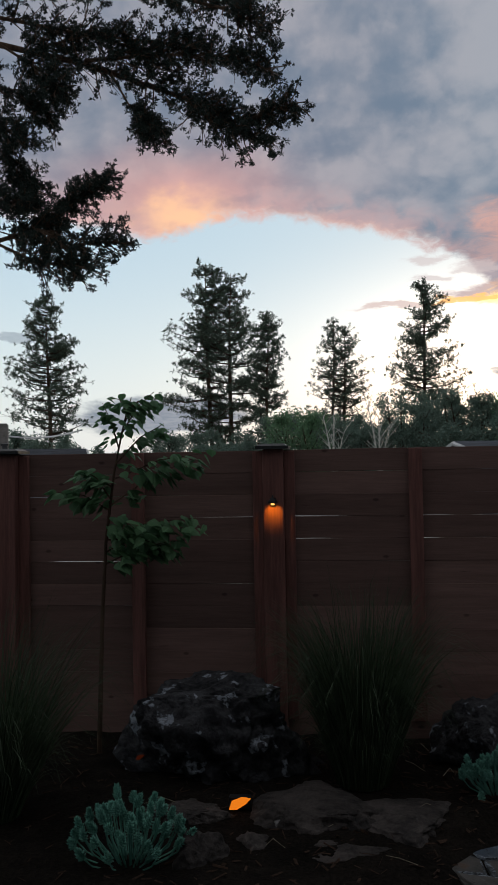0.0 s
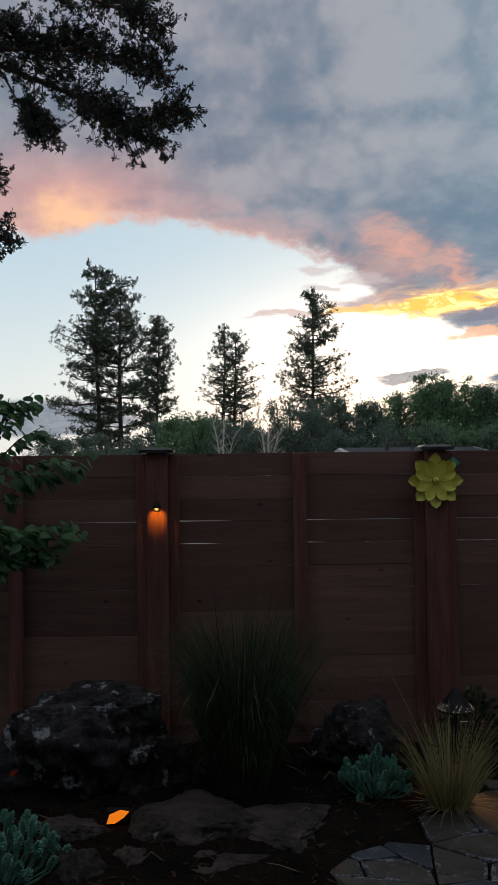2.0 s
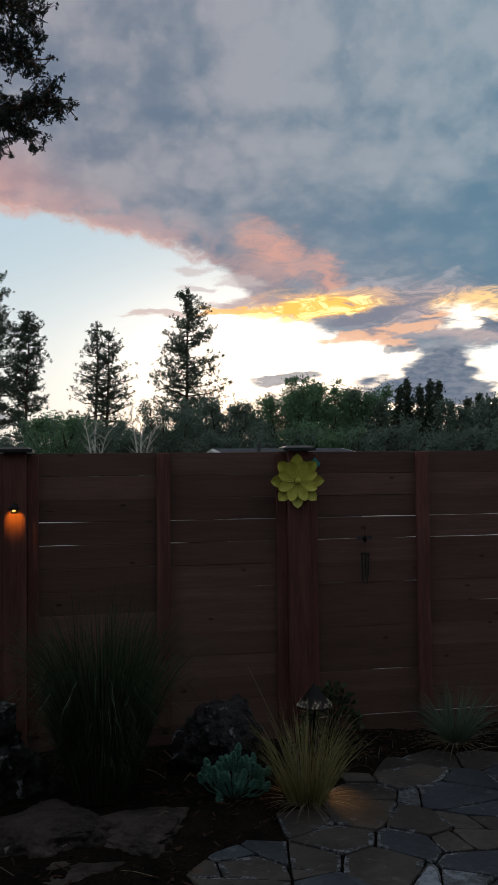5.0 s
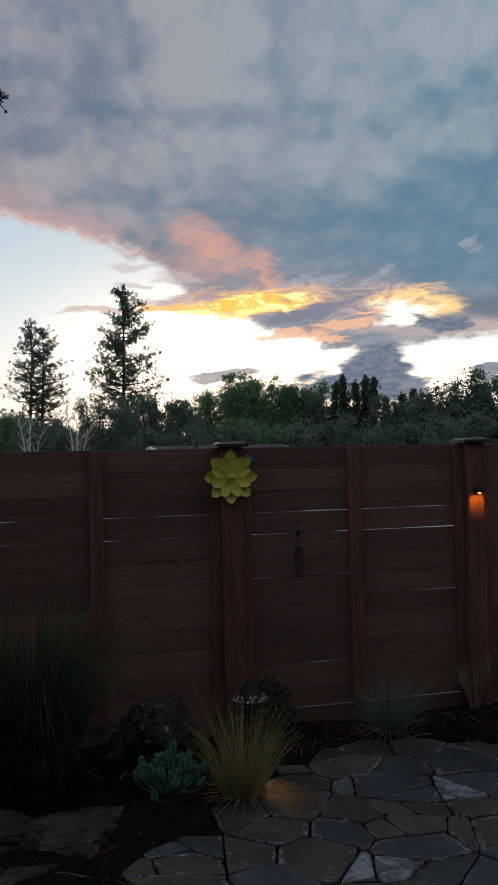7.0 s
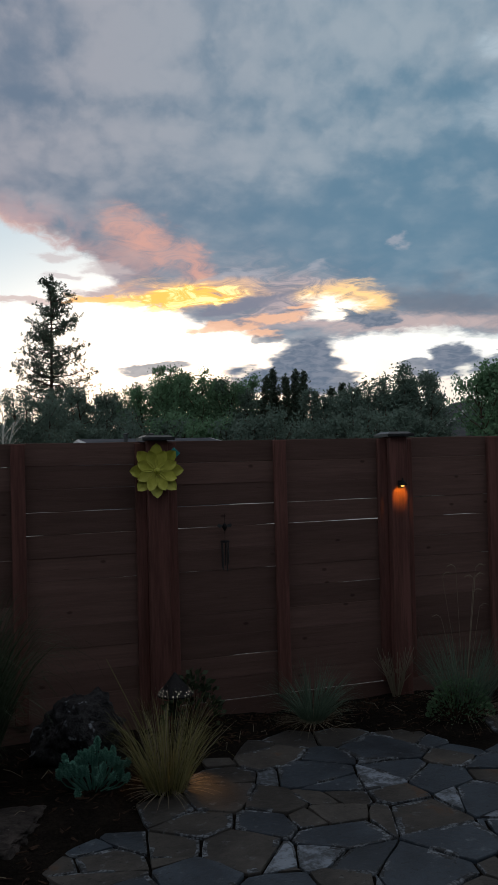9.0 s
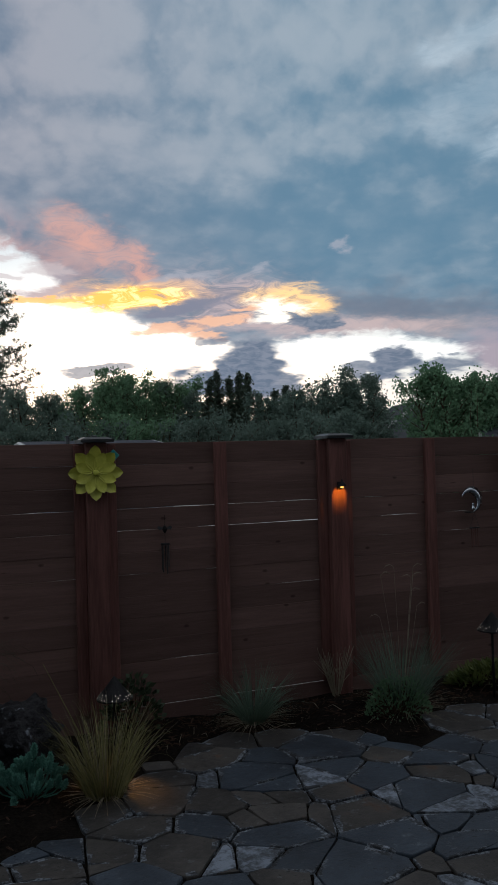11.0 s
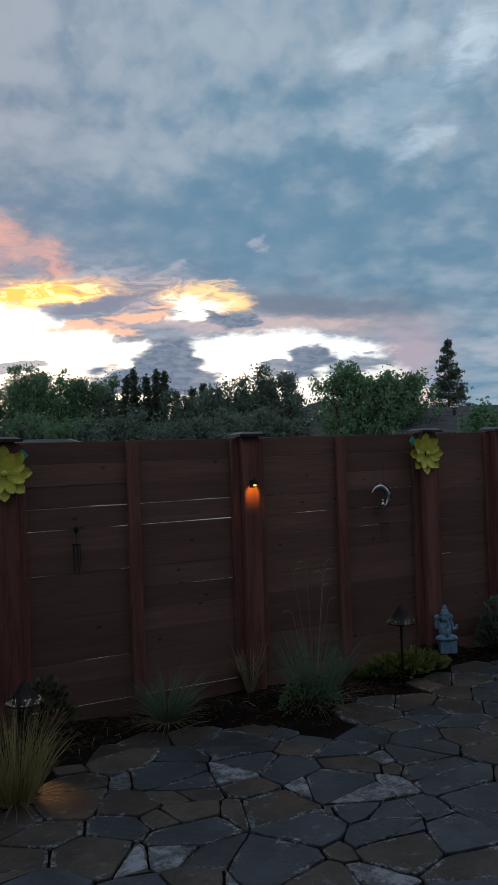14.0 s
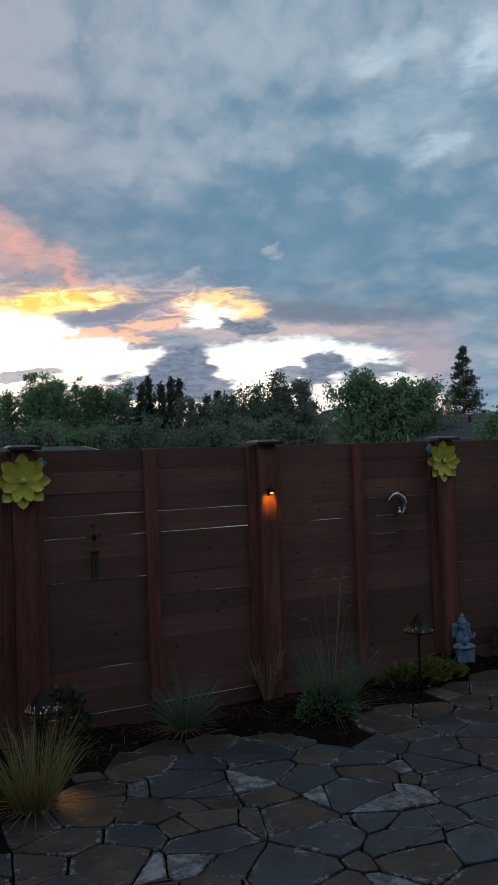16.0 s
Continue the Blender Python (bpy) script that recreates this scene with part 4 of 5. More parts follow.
# ---------------------------------------------------------------- garden plants
def grass_clump(label, at, n, length, width, spread, lean, droop, mat, base=0.05, dry=0, category="grass", seed=1, dry_mat=None, late=False, tufts=5, least=0.55):
    """A tussock of several tufts, each a sector of arching blades."""
    random.seed(seed)
    t = thing("grass_clump", label, category, at, "ornamental grasses")
    for k in range(tufts):
        s = Soup()
        for i in range(n // tufts):
            a = 2 * math.pi * (k + random.random() * 1.25) / tufts
            r = base * math.sqrt(random.random())
            tilt = spread * random.random() ** 0.7
            d = Vector((math.cos(a) * tilt + lean[0], math.sin(a) * tilt + lean[1], 1.0))
            s.blade((r * math.cos(a), r * math.sin(a), 0), d, length * random.uniform(least, 1.05), width * random.uniform(0.6, 1.2), droop * random.uniform(0.4, 1.3), 8, None, late)
        hang("blade_tuft", s.mesh("blade_tuft", mat), t, kind="stuff")
    if dry:
        s = Soup()
        for i in range(dry):
            a = random.uniform(0, 2 * math.pi)
            d = Vector((math.cos(a), math.sin(a), random.uniform(0.05, 0.5)))
            s.blade((0.6 * base * math.cos(a), 0.6 * base * math.sin(a), 0.01), d, length * random.uniform(0.8, 1.4) * least, width * 0.8, 0.12, 5)
        hang("dry_skirt", s.mesh("dry_skirt", dry_mat or GRASS_DRY), t, "dry straw skirt", "stuff")
    return t


grass_clump("tall dark green fountain grass clump before the fence", (-1.47, -0.84, -0.10), 2600, 1.24, 0.0090, 0.36, (0, 0), 0.52, GRASS_DARK, 0.15, seed=3, late=True, least=0.2)
grass_clump("dark green arching grass clump at the edge of the bed", (-3.42, -1.45, -0.10), 1600, 1.25, 0.0085, 0.55, (0, 0), 0.45, GRASS_DARK, 0.14, seed=4, late=True, least=0.3)
gold = grass_clump("golden feather grass tuft with long pale blades", (-0.345, -1.04, -0.14), 460, 0.57, 0.0062, 0.66, (0, 0), 0.26, GRASS_GOLD, 0.11, 120, seed=5, late=True, least=0.35)
s = Soup()
random.seed(9)
for i in range(46):
    a = random.uniform(0, 6.283)
    s.blade((0.05 * math.cos(a), 0.05 * math.sin(a), 0.0), (0.8 * math.cos(a) * random.random(), 0.8 * math.sin(a) * random.random(), 1.0), random.uniform(0.40, 0.62), 0.005, 0.07, 6)
hang("dry_foliage", s.mesh("dry_foliage", GRASS_DRY), gold, "pale dry blades", "stuff")
s = Soup()
s.tube([(-0.02, 0.02, 0.02), (-0.12, 0.015, 0.32), (-0.325, 0.01, 0.755)], [0.0035, 0.003, 0.0018], 5)
hang("seed_stalk", s.mesh("seed_stalk", GRASS_GOLD), gold)
grass_clump("blue-grey oat grass tuft with dry straw at its foot", (0.86, -0.30, -0.13), 520, 0.46, 0.0052, 0.95, (0, 0), 0.17, GRASS_BLUE, 0.07, 150, seed=6)
g2 = grass_clump("tall blue-green grass tuft with pale feathery stems", (1.93, -0.52, -0.13), 560, 0.62, 0.0052, 0.70, (0.05, 0), 0.12, GRASS_BLUE, 0.12, 130, seed=7)
s = Soup()
random.seed(8)
for i in range(8):
    # thin stems that nod over at a feathery head
    a, h, q = random.uniform(0, 6.28), random.uniform(0.62, 1.02), random.choice((-1, 1, 1))
    top = Vector((0.16 * math.cos(a), 0.1 * math.sin(a), h))
    s.tube([(0, 0, 0), top * 0.6, top, top + Vector((0.035 * q, 0, 0.022)), top + Vector((0.075 * q, 0, 0.010))], [0.0016, 0.0012, 0.0012, 0.0026, 0.0010], 4)
    for k in range(14):
        c = top + Vector((0.075 * q * k / 14, 0, 0.022 * math.sin(3.0 * k / 14)))
        s.blade(c, (0.6 * q, random.uniform(-0.5, 0.5), random.uniform(-0.6, 0.5)), 0.026, 0.0022, 0.15, 3)
hang("seed_stalk", s.mesh("seed_stalk", GRASS_DRY), g2)


def leaf_shrub(name, label, at, n, size, rx, ry, rz, mat, category="shrub", seed=1):
    """A low mound of small leaves on short stems."""
    random.seed(seed)
    t = thing(name, label, category, at)
    s, st = Soup(), Soup()
    for i in range(n):
        a, u = random.uniform(0, 6.283), random.random() ** 0.5
        h = rz * (1 - u * u) ** 0.5 * random.uniform(0.45, 1.05)
        p = Vector((rx * u * math.cos(a), ry * u * math.sin(a), h))
        d = (Vector((p.x / rx, p.y / ry, 0.6)) + rand_dir() * 0.5).normalized()
        side = d.cross(rand_dir()).normalized()
        L, w = size * random.uniform(0.7, 1.3), size * (0.35 if size < 0.06 else 0.17)
        s.add([p, p + d * L * 0.5 + side * w, p + d * L, p + d * L * 0.5 - side * w], [(0, 1, 2, 3)])
        if i % 6 == 0:
            st.tube([(p.x * 0.3, p.y * 0.3, 0), p], [0.003, 0.0015], 4)
    hang("foliage", s.mesh("foliage", mat), t, kind="stuff")
    hang("stemwork", st.mesh("stemwork", BARK), t, kind="stuff")
    return t


leaf_shrub("groundcover", "lime-green leafy groundcover mound by the path light", (2.98, -0.24, -0.13), 1000, 0.075, 0.42, 0.15, 0.13, LIME, "groundcover", 11)
leaf_shrub("low_shrub", "low dark green shrub at the foot of the grass", (1.83, -0.62, -0.14), 1100, 0.026, 0.24, 0.16, 0.27, LEAF_B, "shrub", 12)
leaf_shrub("dark_shrub", "dark leafy shrub against the fence", (4.15, -0.16, -0.10), 500, 0.05, 0.25, 0.12, 0.45, LEAF_A, "shrub", 13)
leaf_shrub("dark_shrub", "small dark leafy plant behind the path light", (0.03, -0.2, -0.10), 260, 0.05, 0.2, 0.1, 0.36, GRASS_DARK, "shrub", 14)


def twig_bush():
    random.seed(15)
    t = thing("bare_twig_bush", "small bush of bare pale grey twigs", "shrub", (1.62, -0.10, -0.11))
    for i in range(26):
        s = Soup()
        a = random.uniform(0, 6.28)
        d = Vector((0.30 * math.cos(a), 0.2 * math.sin(a), 1)).normalized()
        p = Vector((0.02 * math.cos(a), 0.02 * math.sin(a), 0))
        L = random.uniform(0.24, 0.42)
        q = p + d * L * 0.5 + rand_dir() * 0.012
        e = p + d * L + rand_dir() * 0.02
        s.tube([p, q, e], [0.0045, 0.0035, 0.002], 5)
        for k in range(2):
            s.tube([q, q + (d + rand_dir() * 0.5).normalized() * L * 0.35], [0.002, 0.001], 4)
        hang("twig", s.mesh("twig", GRASS_DRY), t)


twig_bush()


def spurge(label, at, n, rx, ry, rz, seed):
    """Stems ending in plump blue-green leaf rosettes."""
    random.seed(seed)
    t = thing("spurge", label, "plant", at, "spurge plants")
    st, lv = Soup(), Soup()
    for i in range(n):
        a, u = i * 2.39996, math.sqrt((i + 0.5) / n)
        h = rz * math.sqrt(max(0.0, 1 - 0.75 * u * u)) * random.uniform(0.70, 1.12)
        tip = Vector((rx * u * math.cos(a), ry * u * math.sin(a), h)) + rand_dir() * 0.02
        way = (Vector((tip.x / rx * 0.55, tip.y / ry * 0.55, 1.0)) + rand_dir() * 0.22).normalized()
        finger = random.uniform(0.045, 0.070)
        foot = tip - way * finger
        st.tube([(tip.x * 0.2, tip.y * 0.2, 0), foot.lerp(Vector((tip.x * 0.5, tip.y * 0.5, 0)), 0.4), foot, tip], [0.004, 0.004, 0.0035, 0.003], 5)
        # a finger of fleshy pointed leaves set in a spiral, closing at the tip
        u1 = way.cross(Vector((0.2, 0.9, 0.3))).normalized()
        u2 = way.cross(u1)
        m = int(finger * 820)
        for k in range(m):
            f = (k + 0.5) / m
            b = k * 2.4
            nrm = u1 * math.cos(b) + u2 * math.sin(b)
            out = (nrm * (0.95 - 0.65 * f ** 3) + way * (0.45 + 0.6 * f ** 2)).normalized()
            c = foot + way * finger * f + nrm * 0.003
            L = random.uniform(0.019, 0.027) * (0.75 + 0.35 * math.sin(3.1 * f ** 0.7))
            w = L * 0.26
            sd = out.cross(way if abs(out.dot(way)) < 0.95 else u1).normalized()
            up = sd.cross(out)
            q = c + out * L * 0.55
            lv.add([c, q + sd * w, q + up * w * 0.6, q - sd * w, q - up * w * 0.6, c + out * L],
                   [(0, 1, 2), (0, 2, 3), (0, 3, 4), (0, 4, 1), (5, 2, 1), (5, 3, 2), (5, 4, 3), (5, 1, 4)])
    hang("stemwork", st.mesh("stemwork", SPURGE), t, kind="stuff")
    hang("foliage", lv.mesh("foliage", SPURGE, True), t, kind="stuff")


spurge("blue-green spurge with plump leaf rosettes by the path edge", (-2.58, -1.84, -0.16), 56, 0.30, 0.22, 0.34, 21)
spurge("blue-green spurge with plump leaf rosettes beside a boulder", (-0.74, -0.92, -0.14), 42, 0.22, 0.16, 0.25, 22)


def sapling():
    random.seed(31)
    t = thing("sapling", "slender young tree with drooping heart-shaped green leaves", "tree", (-3.14, -0.45, -0.10))
    s = Soup()
    trunk = [Vector(p) for p in ((0, 0, 0), (0.015, 0, 0.45), (0.03, 0.01, 0.9), (0.06, 0, 1.35), (0.12, 0.0, 1.8), (0.19, 0.0, 2.12), (0.24, 0.0, 2.28))]
    s.tube(trunk, [0.017, 0.015, 0.013, 0.011, 0.008, 0.005, 0.003], 8)
    hang("trunk", s.mesh("trunk", BARK, True), t, "thin dark bark trunk")
    # heart-shaped folded leaf
    v, f = [], []
    outline = [(0.0, 0.0), (0.26, -0.06), (0.46, 0.10), (0.47, 0.34), (0.32, 0.62), (0.14, 0.84), (0.0, 1.08)]
    for q in (1, -1):
        k = len(v)
        for ox, oy in outline:
            v.append((q * ox, oy, -0.28 * ox - 0.15 * oy * oy))
        v.extend([(0, 0.35, 0.0), (0, 0.7, -0.07)])
        for tri in ((0, 1, 7), (1, 2, 7), (2, 3, 7), (3, 4, 7), (4, 8, 7), (4, 5, 8), (5, 6, 8)):
            f.append(tuple(k + i for i in (tri if q == 1 else tri[::-1])))
    leaf = mesh_of("leaf", v, f, LEAF_SAP)
    limbs = [(1.20, (0.50, -0.10, 0.16), 18), (1.28, (0.30, 0.15, 0.08), 10), (1.38, (0.62, -0.12, 0.12), 19), (1.55, (-0.36, 0.05, 0.12), 9), (1.58, (0.55, 0.05, 0.30), 15),
             (1.62, (-0.16, -0.08, 0.20), 8), (1.75, (0.62, -0.05, 0.16), 14), (1.85, (0.30, 0.1, 0.26), 12), (1.95, (-0.12, 0.05, 0.30), 9), (2.05, (0.22, -0.02, 0.26), 10), (1.50, (0.25, -0.2, -0.08), 10), (1.36, (0.45, -0.05, -0.06), 14), (2.10, (0.12, 0.0, 0.16), 9), (2.18, (-0.10, 0.02, 0.10), 6), (2.2, (0.14, 0.02, 0.03), 8), (1.7, (-0.22, 0.0, 0.06), 8)]
    for z, reach, n in limbs:
        i = max(k for k in range(len(trunk) - 1) if trunk[k].z <= z)
        p0 = trunk[i].lerp(trunk[i + 1], (z - trunk[i].z) / (trunk[i + 1].z - trunk[i].z))
        r = Vector(reach)
        p1, p2 = p0 + r * 0.5 + Vector((0, 0, 0.04)), p0 + r
        s = Soup()
        s.tube([p0, p1, p2], [0.006, 0.004, 0.002], 5)
        hang("branch", s.mesh("branch", BARK), t)
        n = int(n * 3.0)
        heading = math.degrees(math.atan2(r.y, r.x)) - 90
        for k in range(n):
            f0 = 0.15 + 0.85 * (k + random.random()) / n
            p = (p0.lerp(p1, f0 * 2) if f0 < 0.5 else p1.lerp(p2, f0 * 2 - 1)) + Vector((random.uniform(-0.06, 0.06), random.uniform(-0.08, 0.08), random.uniform(-0.07, 0.03)))
            size = random.uniform(0.055, 0.095) * (1.0 if z < 1.8 else 0.75)
            a = heading + random.gauss(0, 55)
            m = Matrix.Translation(p) @ Euler((radians(random.uniform(-62, -8)), radians(random.uniform(-25, 25)), radians(a))).to_matrix().to_4x4() @ Matrix.Diagonal((size, size, size, 1))
            hang("leaf", leaf, t, at=m)


sapling()


# lamplight falling on rock, imitated by a glowing piece with a dark backing
def lit_stone_patch(at, size, rz, label, glow):
    t = thing("lit_stone_patch", label, "lamp", at, "accent lights", rz=rz)
    part("housing", box_bm(-size * 0.5, size * 0.5, 0.006, 0.05, -size * 0.3, size * 0.28, 0.006), BLACK, t)
    bm = bmesh.new()
    vs = [bm.verts.new(p) for p in ((-size * 0.5, 0, -size * 0.30), (-size * 0.12, -0.002, -size * 0.27), (size * 0.28, 0, -size * 0.02), (size * 0.5, 0.001, size * 0.22), (size * 0.1, 0, size * 0.28), (-size * 0.36, -0.002, size * 0.1))]
    bm.faces.new(vs)
    r = bmesh.ops.extrude_face_region(bm, geom=bm.faces[:])
    bmesh.ops.translate(bm, verts=[e for e in r["geom"] if isinstance(e, bmesh.types.BMVert)], vec=(0, 0.008, 0))
    part("glow_face", bm, glow, t, "glowing face in place of an amber-lit patch of stone")


lit_stone_patch((-2.13, -1.27, -0.070), 0.118, 0, "amber-lit patch of stone as a glowing piece wedged between the rocks", AMBER_GLOW)
lit_stone_patch((-2.74, -0.98, 0.06), 0.05, 0, "small dim amber-lit patch as a glowing piece beside the boulder", EMBER_GLOW)


# ---------------------------------------------------------------- mulch litter
def litter():
    random.seed(41)
    s = Soup()
    for i in range(2600):
        x = random.uniform(-3.6, 4.6)
        y = bed_y(x) + random.random() ** 0.8 * (-0.05 - bed_y(x))
        if x < -1 and y < -3.2:
            continue
        p = Vector((x, y, ground_z(x, y) + 0.004))
        d, u = rand_dir(), rand_dir()
        d.z *= 0.25
        u.z *= 0.25
        L, w = random.uniform(0.01, 0.04), random.uniform(0.003, 0.009)
        d, u = d.normalized() * L, u.normalized() * w
        n = Vector((0, 0, 0.004))
        s.add([p - d - u, p + d - u, p + d + u, p - d + u, p - d * 0.9 + n, p + d * 0.9 + n], [(0, 1, 5, 4), (2, 3, 4, 5), (1, 2, 5), (3, 0, 4)])
    ob = new("bark_chips", s.mesh("bark_chips", CHIP))
    tagged(ob, "scattered brown bark chips over the bed", "mulch", kind="stuff")
    s = Soup()
    for i in range(46):
        x = random.uniform(-3.2, 3.2)
        y = bed_y(x) + random.random() * (-0.1 - bed_y(x))
        a, L = random.uniform(0, 6.28), random.uniform(0.05, 0.22)
        p = Vector((x, y, ground_z(x, y) + 0.012))
        e = p + Vector((math.cos(a), math.sin(a), 0)) * L
        m = (p + e) / 2 + Vector((0, 0, 0.02)) + rand_dir() * 0.02
        s.tube([p, m, e], [0.0016, 0.0014, 0.0008], 4)
    ob = new("dry_stems", s.mesh("dry_stems", GRASS_DRY))
    tagged(ob, "dry grass stems and twigs lying on the mulch", "litter", kind="stuff")


litter()


# ---------------------------------------------------------------- trees beyond the fence
def pine(label, az, dist, height, radius, seed, trunks=1, bare=0.22, dense=1.0, conical=0.0, gap=0.85, tuft=(0.15, 0.36)):
    random.seed(seed)
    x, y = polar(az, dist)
    t = thing("pine_tree", label, "tree", (x, y, -0.2), "tall pines")
    s, tufts = Soup(), []
    for k in range(trunks):
        ox = (k - (trunks - 1) / 2) * radius * 0.30
        lean = ox * 0.25 + random.uniform(-0.2, 0.2)
        h = height * (1 - 0.05 * k)
        spine = [Vector((ox + lean * f + 0.12 * math.sin(5 * f + seed), 0.15 * math.sin(4 * f + k), h * f)) for f in (0, 0.2, 0.4, 0.6, 0.8, 1.0)]
        rt = 0.013 * height
        s.tube(spine, [rt, rt * 0.85, rt * 0.7, rt * 0.5, rt * 0.28, 0.02], 8)
        z = h * bare
        while z < h * 0.985:
            f = z / h
            i = min(int(f * 5), 4)
            c = spine[i].lerp(spine[i + 1], f * 5 - i)
            if conical:
                prof = (1 - f) ** 0.95 * 1.1 + 0.02
            else:
                fb = (f - bare) / (1 - bare)
                prof = (0.55 + 0.45 * min(1.0, fb / 0.25)) * (1.0 - 0.80 * fb ** 2.0)
            for b in range(random.choice((2, 3, 3, 4))):
                a = random.uniform(0, 6.283)
                L = radius * prof * (random.uniform(0.75, 1.05) if conical else random.choice((0.5, 0.7, 0.85, 0.95, 1.05)) * random.uniform(0.85, 1.05)) / (1.0 if trunks == 1 else 1.15)
                rise = random.uniform(-0.10, 0.34) + 0.25 * f - 0.12 * conical
                tip = c + Vector((math.cos(a) * L, math.sin(a) * L, L * rise))
                midp = c.lerp(tip, 0.5) + Vector((0, 0, -0.08 * L))
                s.tube([c, midp, tip], [0.026 + 0.013 * L, 0.018 + 0.008 * L, 0.012], 4)
                # side twigs carry the needle tufts, thickest towards the end of the branch
                for q in range(int(dense * (3 + 6.0 * L))):
                    g0 = 1.02 - 0.75 * random.random() ** 1.2
                    o = midp.lerp(tip, g0 * 2 - 1) if g0 > 0.5 else c.lerp(midp, g0 * 2)
                    e = o + Vector((random.gauss(0, 0.09 + 0.08 * L), random.gauss(0, 0.09 + 0.08 * L), random.gauss(0.08, 0.09 + 0.03 * L)))
                    if q % 2:
                        s.tube([o, e], [0.012, 0.006], 3)
                    tufts.append(e)
            z += random.uniform(0.25, 0.52) * gap * (height / 16) * (1.25 if f < 0.5 else 0.85)
    hang("trunk", s.mesh("trunk", BARK), t, "dark bark trunk and limbs")
    rng = np.random.default_rng(seed)
    crown = cloud_of_cards("crown", rng, tufts, rng.uniform(*tuft, len(tufts)), 15, 0.2, 0.058 * (tuft[0] / 0.15) ** 0.5, NEEDLE, 0.6, 0.35, True)
    hang("crown", crown, t, "open dark green needle crown", "stuff")


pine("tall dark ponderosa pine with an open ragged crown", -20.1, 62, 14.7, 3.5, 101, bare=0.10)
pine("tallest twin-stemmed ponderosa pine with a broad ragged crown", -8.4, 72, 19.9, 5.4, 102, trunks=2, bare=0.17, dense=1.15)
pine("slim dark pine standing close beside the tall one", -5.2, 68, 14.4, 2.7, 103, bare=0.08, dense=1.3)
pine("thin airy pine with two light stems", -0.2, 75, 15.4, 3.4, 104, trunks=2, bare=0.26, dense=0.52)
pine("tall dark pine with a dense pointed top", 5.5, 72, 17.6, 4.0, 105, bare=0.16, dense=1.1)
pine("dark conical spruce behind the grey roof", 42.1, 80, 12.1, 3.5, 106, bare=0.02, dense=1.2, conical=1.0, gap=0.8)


def broadleaf(label, az, dist, height, radius, seed, mat, stems=1, airy=0.0, leaf=0.155):
    """Stems, rising limbs and twigs, and a crown of single leaves in many small uneven clumps."""
    random.seed(seed)
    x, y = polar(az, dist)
    t = thing("broadleaf_tree", label, "tree", (x, y, -0.2), "background trees")
    s, clumps = Soup(), []
    shape = random.uniform(0.35, 0.55)
    height *= 0.95
    for k in range(stems):
        ox = (k - (stems - 1) / 2) * radius * random.uniform(0.5, 0.8) if stems > 1 else 0.0
        h = height * random.uniform(0.86, 0.97) if k else height
        top = Vector((ox * 1.2 + random.uniform(-0.2, 0.2), random.uniform(-0.3, 0.3) * radius, h * 0.97))
        base = Vector((ox * 0.5, 0, 0))
        mid = base.lerp(top, 0.5) + Vector((random.uniform(-0.2, 0.2), 0, 0))
        s.tube([base, mid, top], [0.013 * height, 0.009 * height, 0.012], 6)
        for b in range(int((30 + 8 * airy) * max(1.0, height / 6))):
            f = random.random() ** 0.8 * 0.93 + 0.06
            c = base.lerp(mid, f * 2) if f < 0.5 else mid.lerp(top, f * 2 - 1)
            a = random.uniform(0, 6.283)
            wide = radius * (1.0 if f < shape else max(0.16, 1.0 - (f - shape) / (1.04 - shape))) * random.uniform(0.35, 1.05)
            up = random.uniform(0.25, 0.9) + 0.7 * airy
            tip = c + Vector((math.cos(a) * wide, math.sin(a) * wide, wide * up + 0.15))
            tip.z = min(tip.z, height * random.uniform(0.86, 1.04))
            elbow = c.lerp(tip, 0.5) + Vector((0, 0, -0.08 * wide))
            s.tube([c, elbow, tip], [0.028, 0.016, 0.006], 4)
            for g0 in (0.25, 0.42, 0.58, 0.72, 0.84, 0.93, 1.0):
                if random.random() < 0.16:
                    continue
                p = c.lerp(elbow, g0 * 2) if g0 < 0.5 else elbow.lerp(tip, g0 * 2 - 1)
                clumps.append((p + rand_dir() * 0.16 * radius * 0.5, random.uniform(0.30, 0.75) * (1.15 - 0.6 * g0) * (0.75 + 0.12 * radius)))
    # inner foliage, thick in the lower two thirds
    for k in range(120):
        d = rand_dir() * random.random() ** 0.35
        clumps.append((Vector((d.x * radius * 0.9, d.y * radius * 0.8, height * (0.32 + 0.34 * d.z))), random.uniform(0.4, 0.8)))
    rng = np.random.default_rng(seed)
    crown = cloud_of_cards("crown", rng, [c for c, r in clumps], [r for c, r in clumps], 15, leaf, leaf * 0.58, mat, 0.62)
    hang("trunk", s.mesh("trunk", BARK), t)
    hang("crown", crown, t, "leafy crown with gaps", "stuff")


